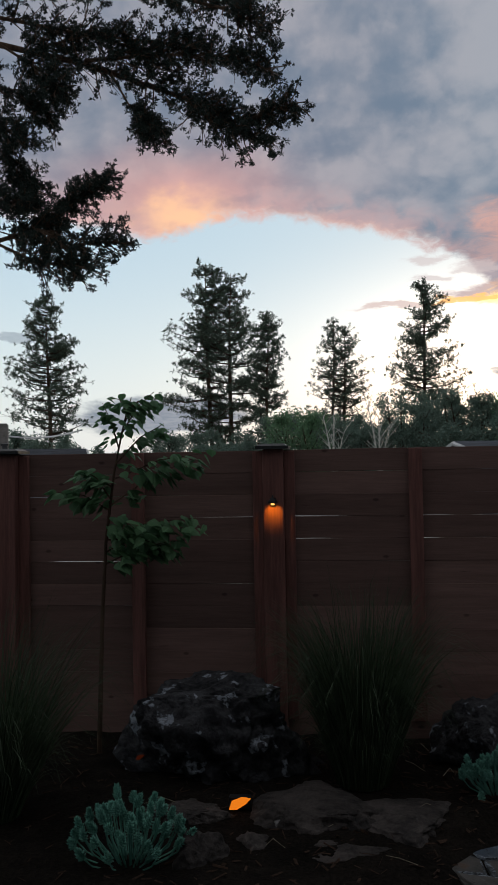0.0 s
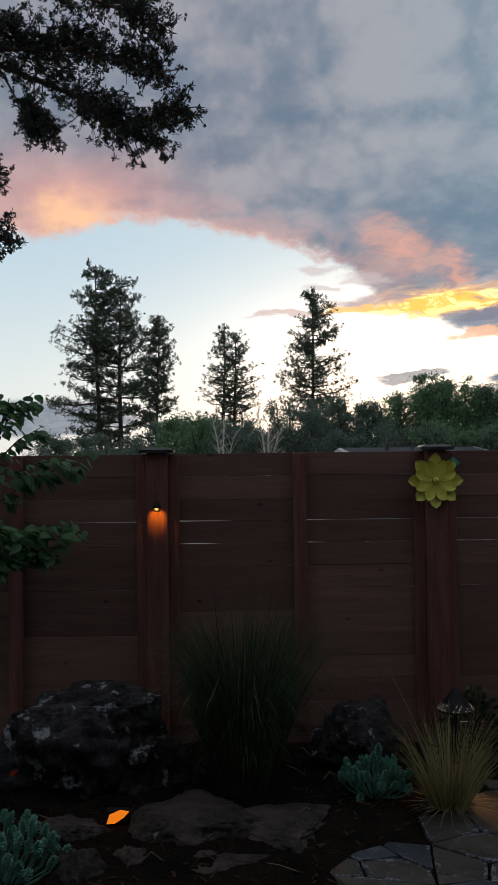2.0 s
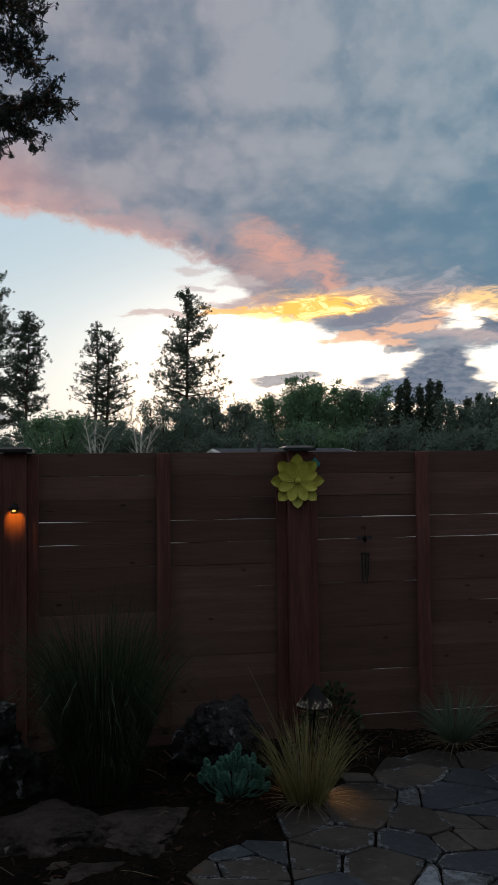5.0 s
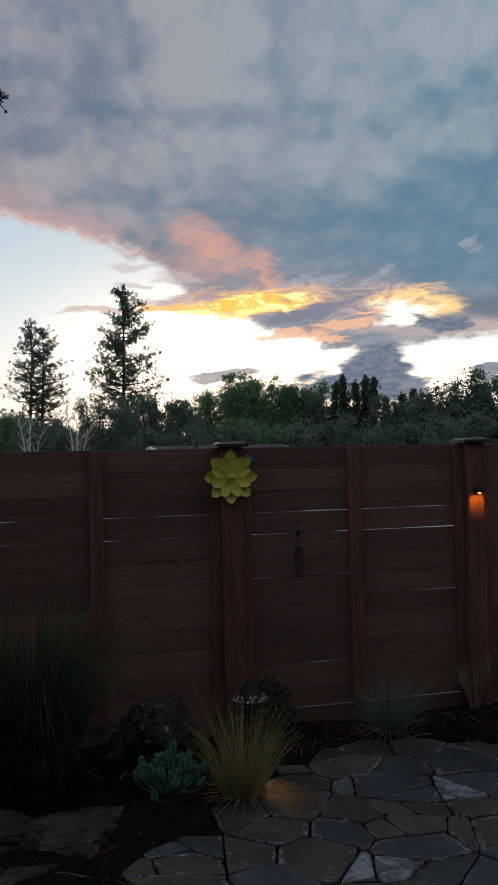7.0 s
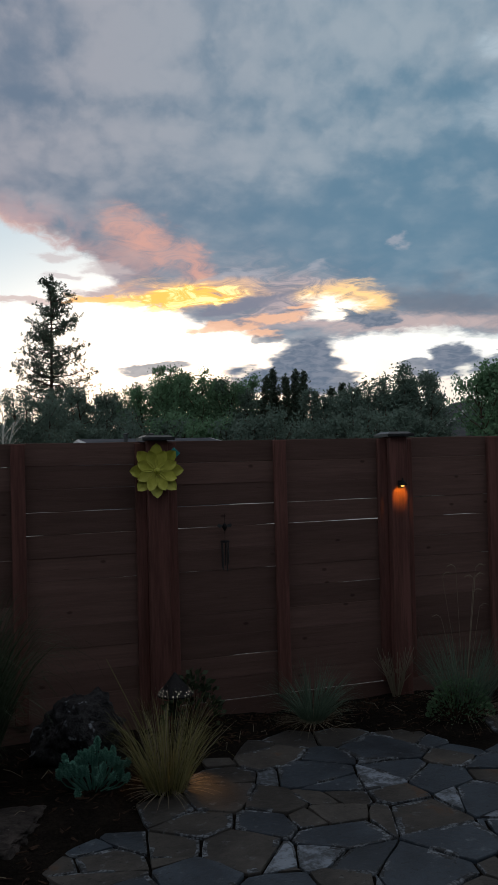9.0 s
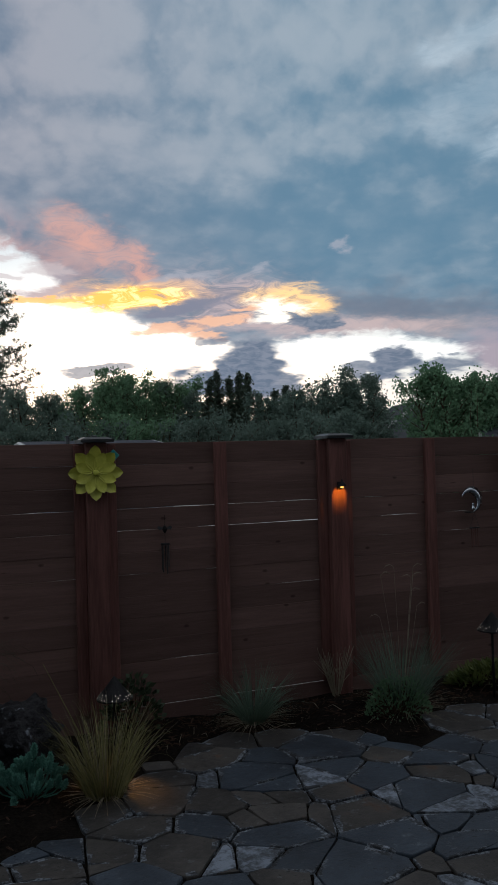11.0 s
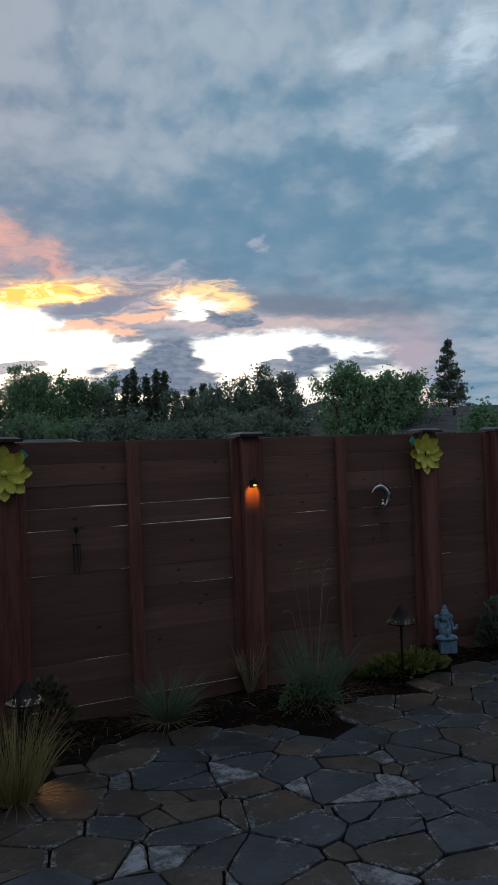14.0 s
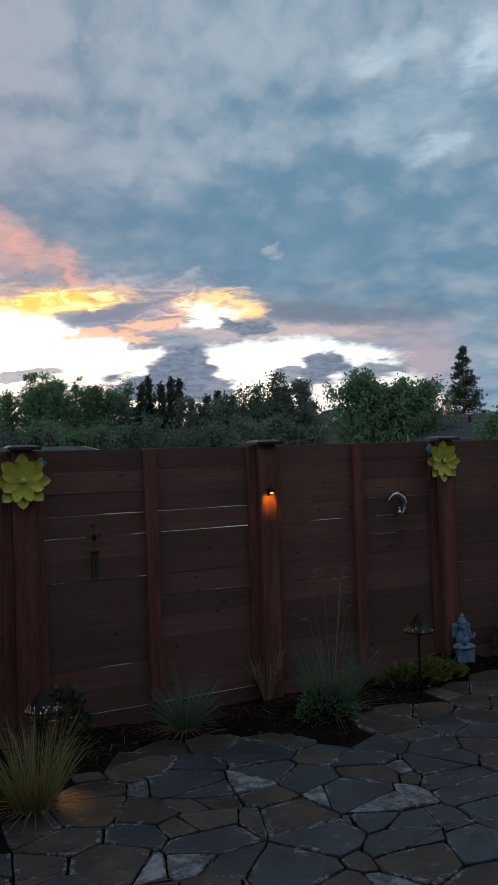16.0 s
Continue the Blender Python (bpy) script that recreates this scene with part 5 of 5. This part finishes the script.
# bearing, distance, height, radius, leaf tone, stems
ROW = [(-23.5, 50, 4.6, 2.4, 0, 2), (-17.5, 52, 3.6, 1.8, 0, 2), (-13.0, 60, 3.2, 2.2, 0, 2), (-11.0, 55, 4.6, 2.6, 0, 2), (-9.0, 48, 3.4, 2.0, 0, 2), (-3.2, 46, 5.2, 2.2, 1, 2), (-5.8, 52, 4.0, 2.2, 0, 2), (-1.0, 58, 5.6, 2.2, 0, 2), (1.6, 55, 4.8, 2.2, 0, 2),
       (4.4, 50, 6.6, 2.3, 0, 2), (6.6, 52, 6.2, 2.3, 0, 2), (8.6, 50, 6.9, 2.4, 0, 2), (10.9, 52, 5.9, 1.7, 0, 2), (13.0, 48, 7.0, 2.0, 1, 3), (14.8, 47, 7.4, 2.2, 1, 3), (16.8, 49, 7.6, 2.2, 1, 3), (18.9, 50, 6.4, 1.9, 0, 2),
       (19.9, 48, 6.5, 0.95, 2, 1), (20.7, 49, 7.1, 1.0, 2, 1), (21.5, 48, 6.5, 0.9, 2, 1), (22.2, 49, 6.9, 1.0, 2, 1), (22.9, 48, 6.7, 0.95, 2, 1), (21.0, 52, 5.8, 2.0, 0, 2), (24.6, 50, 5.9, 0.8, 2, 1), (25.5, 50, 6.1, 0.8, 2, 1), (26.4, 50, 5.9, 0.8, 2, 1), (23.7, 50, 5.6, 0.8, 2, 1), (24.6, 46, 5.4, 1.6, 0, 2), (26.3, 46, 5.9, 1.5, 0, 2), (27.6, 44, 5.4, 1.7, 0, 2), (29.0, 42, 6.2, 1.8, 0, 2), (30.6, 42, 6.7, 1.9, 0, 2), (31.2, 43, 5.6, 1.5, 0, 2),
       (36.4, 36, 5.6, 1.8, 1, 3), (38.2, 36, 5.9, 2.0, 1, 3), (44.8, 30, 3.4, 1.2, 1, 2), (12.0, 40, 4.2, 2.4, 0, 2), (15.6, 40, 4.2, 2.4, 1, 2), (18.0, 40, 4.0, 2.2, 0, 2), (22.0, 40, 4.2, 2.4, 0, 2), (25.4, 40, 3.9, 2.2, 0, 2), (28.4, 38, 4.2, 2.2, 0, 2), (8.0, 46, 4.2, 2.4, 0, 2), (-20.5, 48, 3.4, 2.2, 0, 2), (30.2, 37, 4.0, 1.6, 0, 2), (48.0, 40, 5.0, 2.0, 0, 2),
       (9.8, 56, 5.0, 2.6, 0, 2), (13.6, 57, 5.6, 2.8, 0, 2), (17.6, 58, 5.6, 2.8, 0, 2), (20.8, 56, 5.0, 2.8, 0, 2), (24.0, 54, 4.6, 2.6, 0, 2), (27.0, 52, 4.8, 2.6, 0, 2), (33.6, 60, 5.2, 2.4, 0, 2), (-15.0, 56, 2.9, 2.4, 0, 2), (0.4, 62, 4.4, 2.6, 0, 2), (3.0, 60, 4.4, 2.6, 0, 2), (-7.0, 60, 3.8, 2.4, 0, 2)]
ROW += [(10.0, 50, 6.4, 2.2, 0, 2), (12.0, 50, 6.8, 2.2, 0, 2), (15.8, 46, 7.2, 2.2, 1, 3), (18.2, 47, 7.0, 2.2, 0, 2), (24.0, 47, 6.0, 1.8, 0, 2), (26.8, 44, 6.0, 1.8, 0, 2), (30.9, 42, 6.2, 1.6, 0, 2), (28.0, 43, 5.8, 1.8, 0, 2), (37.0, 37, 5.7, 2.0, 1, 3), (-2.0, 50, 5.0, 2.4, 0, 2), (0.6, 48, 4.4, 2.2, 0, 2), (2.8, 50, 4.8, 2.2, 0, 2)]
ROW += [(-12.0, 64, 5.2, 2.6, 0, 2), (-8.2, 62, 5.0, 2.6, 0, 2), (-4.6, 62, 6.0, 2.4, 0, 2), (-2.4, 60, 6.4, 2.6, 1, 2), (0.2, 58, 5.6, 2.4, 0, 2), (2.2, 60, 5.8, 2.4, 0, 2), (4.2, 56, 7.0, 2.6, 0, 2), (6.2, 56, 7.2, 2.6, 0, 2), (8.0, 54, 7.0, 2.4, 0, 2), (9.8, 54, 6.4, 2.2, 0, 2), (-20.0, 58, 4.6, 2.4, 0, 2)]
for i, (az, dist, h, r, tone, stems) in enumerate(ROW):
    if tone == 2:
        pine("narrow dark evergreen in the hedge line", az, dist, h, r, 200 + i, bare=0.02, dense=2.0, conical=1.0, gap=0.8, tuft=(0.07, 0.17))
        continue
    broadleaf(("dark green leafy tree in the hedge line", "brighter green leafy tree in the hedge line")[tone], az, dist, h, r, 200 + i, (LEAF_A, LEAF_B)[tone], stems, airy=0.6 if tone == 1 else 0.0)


def pale_birch(az, dist, height, seed):
    random.seed(seed)
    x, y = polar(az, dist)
    t = thing("birch_tree", "thin pale-barked birch with sparse bare branches", "tree", (x, y, -0.2), "birches")
    s = Soup()
    for k in range(3):
        lean = (k - 1) * 0.45
        pts = [Vector((lean * f * f * 1.2, 0.1 * math.sin(3 * f + k), height * (1 - 0.1 * k) * f)) for f in (0, 0.25, 0.5, 0.75, 1.0)]
        s.tube(pts, [0.085, 0.07, 0.055, 0.035, 0.012], 6)
        for b in range(16):
            f = random.uniform(0.4, 1.0)
            i = min(int(f * 4), 3)
            c = pts[i].lerp(pts[i + 1], f * 4 - i)
            s.tube([c, c + Vector((random.uniform(-0.7, 0.7), random.uniform(-0.4, 0.4), random.uniform(0.3, 0.9)))], [0.02, 0.006], 4)
    hang("trunk", s.mesh("trunk", PALE_BARK), t, "pale forked stems")


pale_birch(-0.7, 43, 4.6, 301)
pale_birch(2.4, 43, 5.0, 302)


# the old juniper whose limbs reach over the view
def juniper():
    random.seed(77)
    t = thing("juniper_tree", "huge old juniper with gnarled limbs and dark scaly foliage", "tree", (-14.6, 15.0, -0.2))
    limbs = [([(0.3, 12.7), (4.3, 13.2), (6.6, 12.6), (9.2, 11.5), (10.8, 10.9), (12.0, 11.3)], 0.17, 0.25), ([(9.2, 11.5), (10.0, 10.8), (11.3, 10.3)], 0.08, 0.0), ([(0.3, 14.0), (4.3, 14.7), (7.3, 14.5), (10.3, 13.5), (11.5, 12.8)], 0.16, 0.1),
             ([(0.3, 9.7), (4.2, 8.0), (5.1, 8.3), (6.1, 9.0), (7.0, 9.5)], 0.14, 0.3), ([(5.1, 8.3), (6.2, 7.8), (7.4, 7.9)], 0.06, 0.0), ([(1.1, 11.6), (4.2, 11.0), (5.1, 10.4)], 0.10, 0.2), ([(7.2, 12.4), (7.8, 11.3), (8.5, 10.5)], 0.05, 0.5), ([(4.2, 7.9), (5.4, 7.3), (6.6, 7.2)], 0.06, 0.2),
             ([(0.3, 15.2), (4.0, 16.0), (8.0, 16.2), (10.5, 15.0)], 0.15, 0.1), ([(6.6, 12.6), (8.6, 12.6), (10.4, 12.4), (11.4, 12.0)], 0.08, 0.1), ([(4.3, 13.2), (5.6, 12.2), (6.2, 11.6)], 0.06, 0.2), ([(4.2, 11.0), (4.6, 9.9), (4.9, 9.4)], 0.05, 0.2), ([(2.0, 12.9), (4.6, 12.0), (5.6, 11.3)], 0.06, 0.2), ([(4.3, 13.9), (6.4, 13.4), (8.4, 13.0), (9.8, 12.9)], 0.08, 0.0), ([(4.0, 15.2), (6.5, 15.2), (9.0, 14.4), (11.0, 13.9)], 0.08, 0.0), ([(3.2, 9.2), (4.4, 9.0), (5.2, 8.8)], 0.05, 0.0), ([(5.0, 13.0), (7.0, 13.3), (9.0, 12.2)], 0.05, 0.0)]
    s, puffs = Soup(), []
    s.tube([(0, 0, 0), (0.1, 0, 5), (0.2, 0, 10), (0.4, 0, 16), (0.5, 0, 19)], [0.55, 0.45, 0.35, 0.2, 0.05], 12)

    for pts, rad, skip in limbs:
        yd = random.uniform(-0.8, 0.8)
        path = [Vector((x, yd * (i / len(pts)) + random.uniform(-0.1, 0.1), z)) for i, (x, z) in enumerate(pts)]
        n = len(path)
        s.tube(path, [0.55 * rad * (1 - 0.85 * i / (n - 1)) + 0.008 for i in range(n)], 7)
        total = n - 1
        for k in range(int(34 * total)):
            f = skip + (1 - skip) * (k + random.random()) / (34 * total)
            i = min(int(f * total), total - 1)
            c = path[i].lerp(path[i + 1], f * total - i)
            L = random.uniform(0.35, 1.15) * (1.15 - 0.5 * f)
            d = (path[i + 1] - path[i]).normalized() * 0.8 + Vector((random.gauss(0, 0.45), random.gauss(0, 0.7), random.gauss(0.0, 0.6)))
            d.normalize()
            q = c + d * L * 0.5 + rand_dir() * 0.08
            e = c + d * L + Vector((0, 0, random.uniform(-0.12, 0.1)))
            s.tube([c, q, e], [0.022, 0.015, 0.006], 4)
            for j in range(random.choice((3, 4, 5))):
                p = q.lerp(e, random.uniform(-0.1, 1.1)) + rand_dir() * 0.15
                s.tube([q, p], [0.008, 0.004], 3)
                puffs += [p, p + rand_dir() * 0.11]
    hang("trunk", s.mesh("trunk", BARK), t, "gnarled dark limbs")
    rng = np.random.default_rng(77)
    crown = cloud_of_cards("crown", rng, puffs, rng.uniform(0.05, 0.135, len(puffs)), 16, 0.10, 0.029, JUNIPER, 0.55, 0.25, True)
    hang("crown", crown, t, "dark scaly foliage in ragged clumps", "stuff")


juniper()


# ---------------------------------------------------------------- neighbouring houses
def house(label, az, dist, width, depth, eave, ridge, rz, chimney=False):
    x, y = polar(az, dist)
    t = thing("house", label, "house", (x, y, -0.2), "neighbouring houses", rz=rz)
    w, d = width / 2, depth / 2
    bm = bmesh.new()
    v = [bm.verts.new(p) for p in ((-w, -d, 0), (w, -d, 0), (w, d, 0), (-w, d, 0), (-w, -d, eave), (w, -d, eave), (w, d, eave), (-w, d, eave), (-w, 0, ridge - 0.1), (w, 0, ridge - 0.1))]
    for q in ((0, 1, 5, 4), (2, 3, 7, 6), (1, 2, 6, 9, 5), (3, 0, 4, 8, 7)):
        bm.faces.new([v[i] for i in q])
    part("wall", bm, SIDING, t)
    for sy in (-1, 1):
        bm = bmesh.new()
        o = 0.45
        a = [(-w - o, sy * (d + o), eave - (ridge - eave) * o / d), (w + o, sy * (d + o), eave - (ridge - eave) * o / d), (w + o, 0, ridge), (-w - o, 0, ridge)]
        lo = [bm.verts.new(p) for p in a]
        hi = [bm.verts.new((p[0], p[1], p[2] + 0.14)) for p in a]
        bm.faces.new(lo)
        bm.faces.new(hi[::-1])
        for i in range(4):
            bm.faces.new((lo[i], lo[(i + 1) % 4], hi[(i + 1) % 4], hi[i]))
        bmesh.ops.recalc_face_normals(bm, faces=bm.faces)
        roof = part("roof", bm, ROOF, t)
    for sx in (-1, 1):
        for sy in (-1, 1):
            s = Soup()
            s.tube([(sx * (w + 0.46), sy * (d + 0.45), eave - (ridge - eave) * 0.45 / d + 0.06), (sx * (w + 0.46), 0, ridge + 0.06)], [0.09, 0.09], 4)
            hang("barge_board", s.mesh("barge_board", TRIM), t, "pale painted trim")
    if chimney:
        part("chimney", box_bm(-0.5, 0.5, -0.4, 0.4, eave, ridge + 0.9, 0.02), BRICKM, t, "grey stone chimney", at=Matrix.Translation((-w * 0.3, 0, 0)))
    for k in range(2):
        part("roof_vent", lathe([(0.08, 0.0), (0.08, 0.3), (0.12, 0.31), (0.12, 0.36), (0.0, 0.38)], 10), CAPM, t, at=Matrix.Translation((-w * 0.5 + k * w * 0.45, -d * 0.4, ridge - (ridge - eave) * 0.42 + 0.12)))


house("low grey house with a long shingle roof", 11.8, 36, 4.9, 7.0, 2.30, 2.72, 4)
house("grey house with a broad shingle roof", 45.5, 40, 9.0, 9.0, 2.5, 3.65, -38)
house("small grey gabled house among the trees", 33.6, 46, 3.0, 2.8, 3.6, 4.55, 78)
house("low house with a stone chimney", -22.8, 26, 3.6, 5.0, 1.95, 2.45, 20, chimney=True)


def cable():
    s = Soup()
    pts = []
    for i in range(13):
        f = i / 12
        x, y = polar(-26 + 8.0 * f, 30)
        pts.append((x, y, 3.3 - 0.9 * math.sin(math.pi * f * 0.62) + 0.7 * f))
    s.tube(pts, [0.03] * 13, 5)
    tagged(new("overhead_cable", s.mesh("overhead_cable", TRIM)), "thin pale overhead cable sagging to the house", "cable")


cable()


# ---------------------------------------------------------------- flagstone patio, laid piece by piece
# each stone: its place, its weight against its neighbours, and its kind (grey, pale, blue-grey)
COURSE_A = [(-0.272, -1.468, -13, 0), (-0.118, -1.207, 3, 0), (0.230, -1.429, 20, 0), (0.092, -1.616, 7, 2), (-0.150, -1.851, 10, 0), (-0.123, -1.872, 2, 1), (0.193, -1.981, -19, 1), (-0.113, -2.013, -40, 0),
            (0.192, -2.298, -28, 0), (0.216, -2.311, -32, 1), (0.309, -2.135, -18, 2), (0.303, -1.805, 12, 2), (0.308, -1.626, 24, 0), (0.316, -1.625, 24, 0), (0.373, -1.415, 15, 0), (0.434, -1.406, 7, 0),
            (0.583, -1.771, -40, 0), (0.851, -1.511, -33, 0), (0.495, -1.184, 26, 2), (0.500, -1.207, 24, 2), (0.839, -1.307, -20, 1), (0.442, -1.167, 5, 1), (-0.041, -0.947, -24, 0)]
COURSE_B = [(0.013, -0.685, -40, 0), (0.363, -0.711, -11, 0), (0.332, -0.614, -20, 0), (0.629, -0.438, -19, 0), (0.923, -0.516, -25, 0), (0.654, -0.947, -40, 2), (1.001, -1.173, -30, 1), (1.376, -0.716, -10, 0),
            (1.001, -1.228, -16, 2), (1.416, -1.214, -29, 0), (1.411, -0.759, -18, 2), (1.505, -1.146, -40, 2), (1.593, -1.443, 2, 2), (1.540, -1.567, 13, 0), (1.166, -1.443, -5, 2), (1.685, -1.522, -23, 0),
            (1.618, -1.577, 2, 1), (1.617, -1.626, -6, 0), (2.353, -1.846, -8, 0), (2.098, -2.250, -33, 0), (1.275, -1.806, 38, 2), (1.286, -1.850, 31, 1), (1.249, -1.794, 28, 1)]
COURSE_C = [(1.362, -1.863, 9, 1), (1.129, -2.100, -14, 2), (1.163, -2.114, -6, 2), (1.256, -2.266, 0, 2), (1.315, -2.285, -14, 2), (1.673, -2.536, -39, 2), (1.302, -2.554, 25, 2), (1.674, -2.539, -40, 2),
            (1.165, -2.456, 37, 2), (1.168, -2.469, 38, 2), (1.302, -2.564, 28, 2), (0.931, -2.443, -35, 0), (1.161, -2.508, 40, 0), (0.590, -2.648, -10, 0), (0.809, -2.695, -31, 1), (1.263, -2.794, 4, 0),
            (2.173, -0.854, 40, 0), (2.393, -0.730, 19, 0), (2.538, -0.854, 26, 0), (2.556, -1.118, 40, 2), (2.993, -0.473, -10, 0), (3.019, -0.906, -1, 0)]
COURSE_D = [(2.732, -1.130, 40, 0), (2.550, -1.129, 39, 2), (2.618, -1.274, 35, 2), (3.177, -0.459, -1, 0), (3.335, -0.599, 9, 0), (3.617, -0.372, 31, 0), (3.630, -0.449, 24, 2), (3.099, -0.977, 0, 2),
            (2.872, -1.245, 6, 2), (2.168, -0.874, 29, 0), (-0.829, -1.707, 11, 0), (-0.817, -1.693, 11, 2), (-0.645, -1.216, -25, 0), (-0.772, -1.672, 1, 2), (-0.815, -1.707, 14, 0), (-0.496, -1.725, -19, 0),
            (-0.502, -1.740, -21, 0), (-0.386, -1.219, -7, 0), (-0.840, -1.790, 4, 0), (-0.849, -1.796, 0, 0)]


def patio():
    random.seed(91)
    top = tagged(new("patio"), "irregular grey flagstone patio with dark open joints", "patio", kind="structure")
    laid = COURSE_A + COURSE_B + COURSE_C + COURSE_D
    seeds, WT = [(x, y, k) for x, y, _, k in laid], [w * 0.001 for _, _, w, _ in laid]
    rnd, more = random.Random(17), []
    for j in range(24):
        for i in range(36):
            x, y = -2.3 + i * 0.26 + rnd.uniform(-0.07, 0.07), -5.6 + j * 0.235 + rnd.uniform(-0.06, 0.06)
            k = rnd.choice((0, 0, 0, 2, 2, 2))
            if y < -0.02 and min((x - a) ** 2 + (y - b) ** 2 for a, b, _ in seeds) > 0.24 ** 2:
                more.append((x, y, k))
    for j in range(4):
        for i in range(20):
            more.append((-2.6 + i * 0.46 + rnd.uniform(-0.1, 0.1), -7.05 + j * 0.40 + rnd.uniform(-0.08, 0.08), rnd.choice((0, 0, 2))))
    seeds += more
    WT += [0.0] * len(more)
    P = np.array([(a, b) for a, b, _ in seeds])
    for i, (cx, cy, k) in enumerate(seeds):
        if cy > bed_y(cx) - (0.0 if i < len(laid) else 0.06):
            continue
        back = max(-0.45, -7.17 - cy)
        poly = [Vector((cx + dx, cy + dy)) for dx, dy in ((-0.45, back), (0.45, back), (0.45, 0.45), (-0.45, 0.45))]
        d2 = ((P - P[i]) ** 2).sum(1)
        for j in np.argsort(d2)[1:30]:
            q = Vector(P[j])
            c = Vector((cx, cy))
            n = (q - c).normalized()
            lim = (q - c).length / 2 + (WT[i] - WT[j]) / (2 * (q - c).length) - random.uniform(0.0015, 0.0045)
            out = []
            for a, b in zip(poly, poly[1:] + poly[:1]):
                da, db = (a - c).dot(n) - lim, (b - c).dot(n) - lim
                if da <= 0:
                    out.append(a)
                if da * db < 0:
                    out.append(a.lerp(b, da / (da - db)))
            poly = out
            if len(poly) < 3:
                break
        if len(poly) < 3:
            continue
        c = sum(poly, Vector((0, 0))) / len(poly)
        cx, cy = c
        # rough, slightly wandering rim
        rim = []
        for a, b in zip(poly, poly[1:] + poly[:1]):
            m = max(1, int((b - a).length / 0.07))
            nn = Vector((-(b - a).y, (b - a).x)).normalized()
            for s in range(m):
                p = a.lerp(b, (s + (0.12 if s == 0 else 0)) / m)
                rim.append(p + nn * (0.010 * noise.noise((p.x * 11, p.y * 11, i * 0.37)) + (0.002 if s == 0 else 0)))
        ztop = PATIO_Z + random.uniform(-0.006, 0.006)
        tx, ty = random.uniform(-0.012, 0.012), random.uniform(-0.012, 0.012)
        c = Vector((cx, cy))
        verts, n = [], len(rim)
        for shrink, dz in ((0.0, 0.0), (0.978, 0.0), (0.993, -0.004), (1.0, -0.011), (1.0, -0.045)):
            for p in rim:
                r = (p - c) * (shrink or 0.86 + 0.16 * noise.noise((p.x * 13, p.y * 13, i * 0.7)))
                verts.append((r.x, r.y, dz + (tx * r.x + ty * r.y if dz > -0.04 else 0)))
        faces = [tuple(range(n))]
        for ring in range(4):
            for s in range(n):
                a, b = ring * n + s, ring * n + (s + 1) % n
                faces.append((a, a + n, b + n, b))
        me = mesh_of("flagstone", verts, faces, (FLAG, FLAG_PALE, FLAG_DARK)[k])
        me.materials.append(FLAG_EDGE)
        for q in me.polygons[1:3 * n + 1]:
            q.material_index = 1 if noise.noise(Vector((q.center.x, q.center.y, 0)) * 5 + Vector((cx * 5, cy * 5, 0))) > -0.02 else 0
        hang("flagstone", me, top, at=Matrix.Translation((cx, cy, ztop)))


patio()
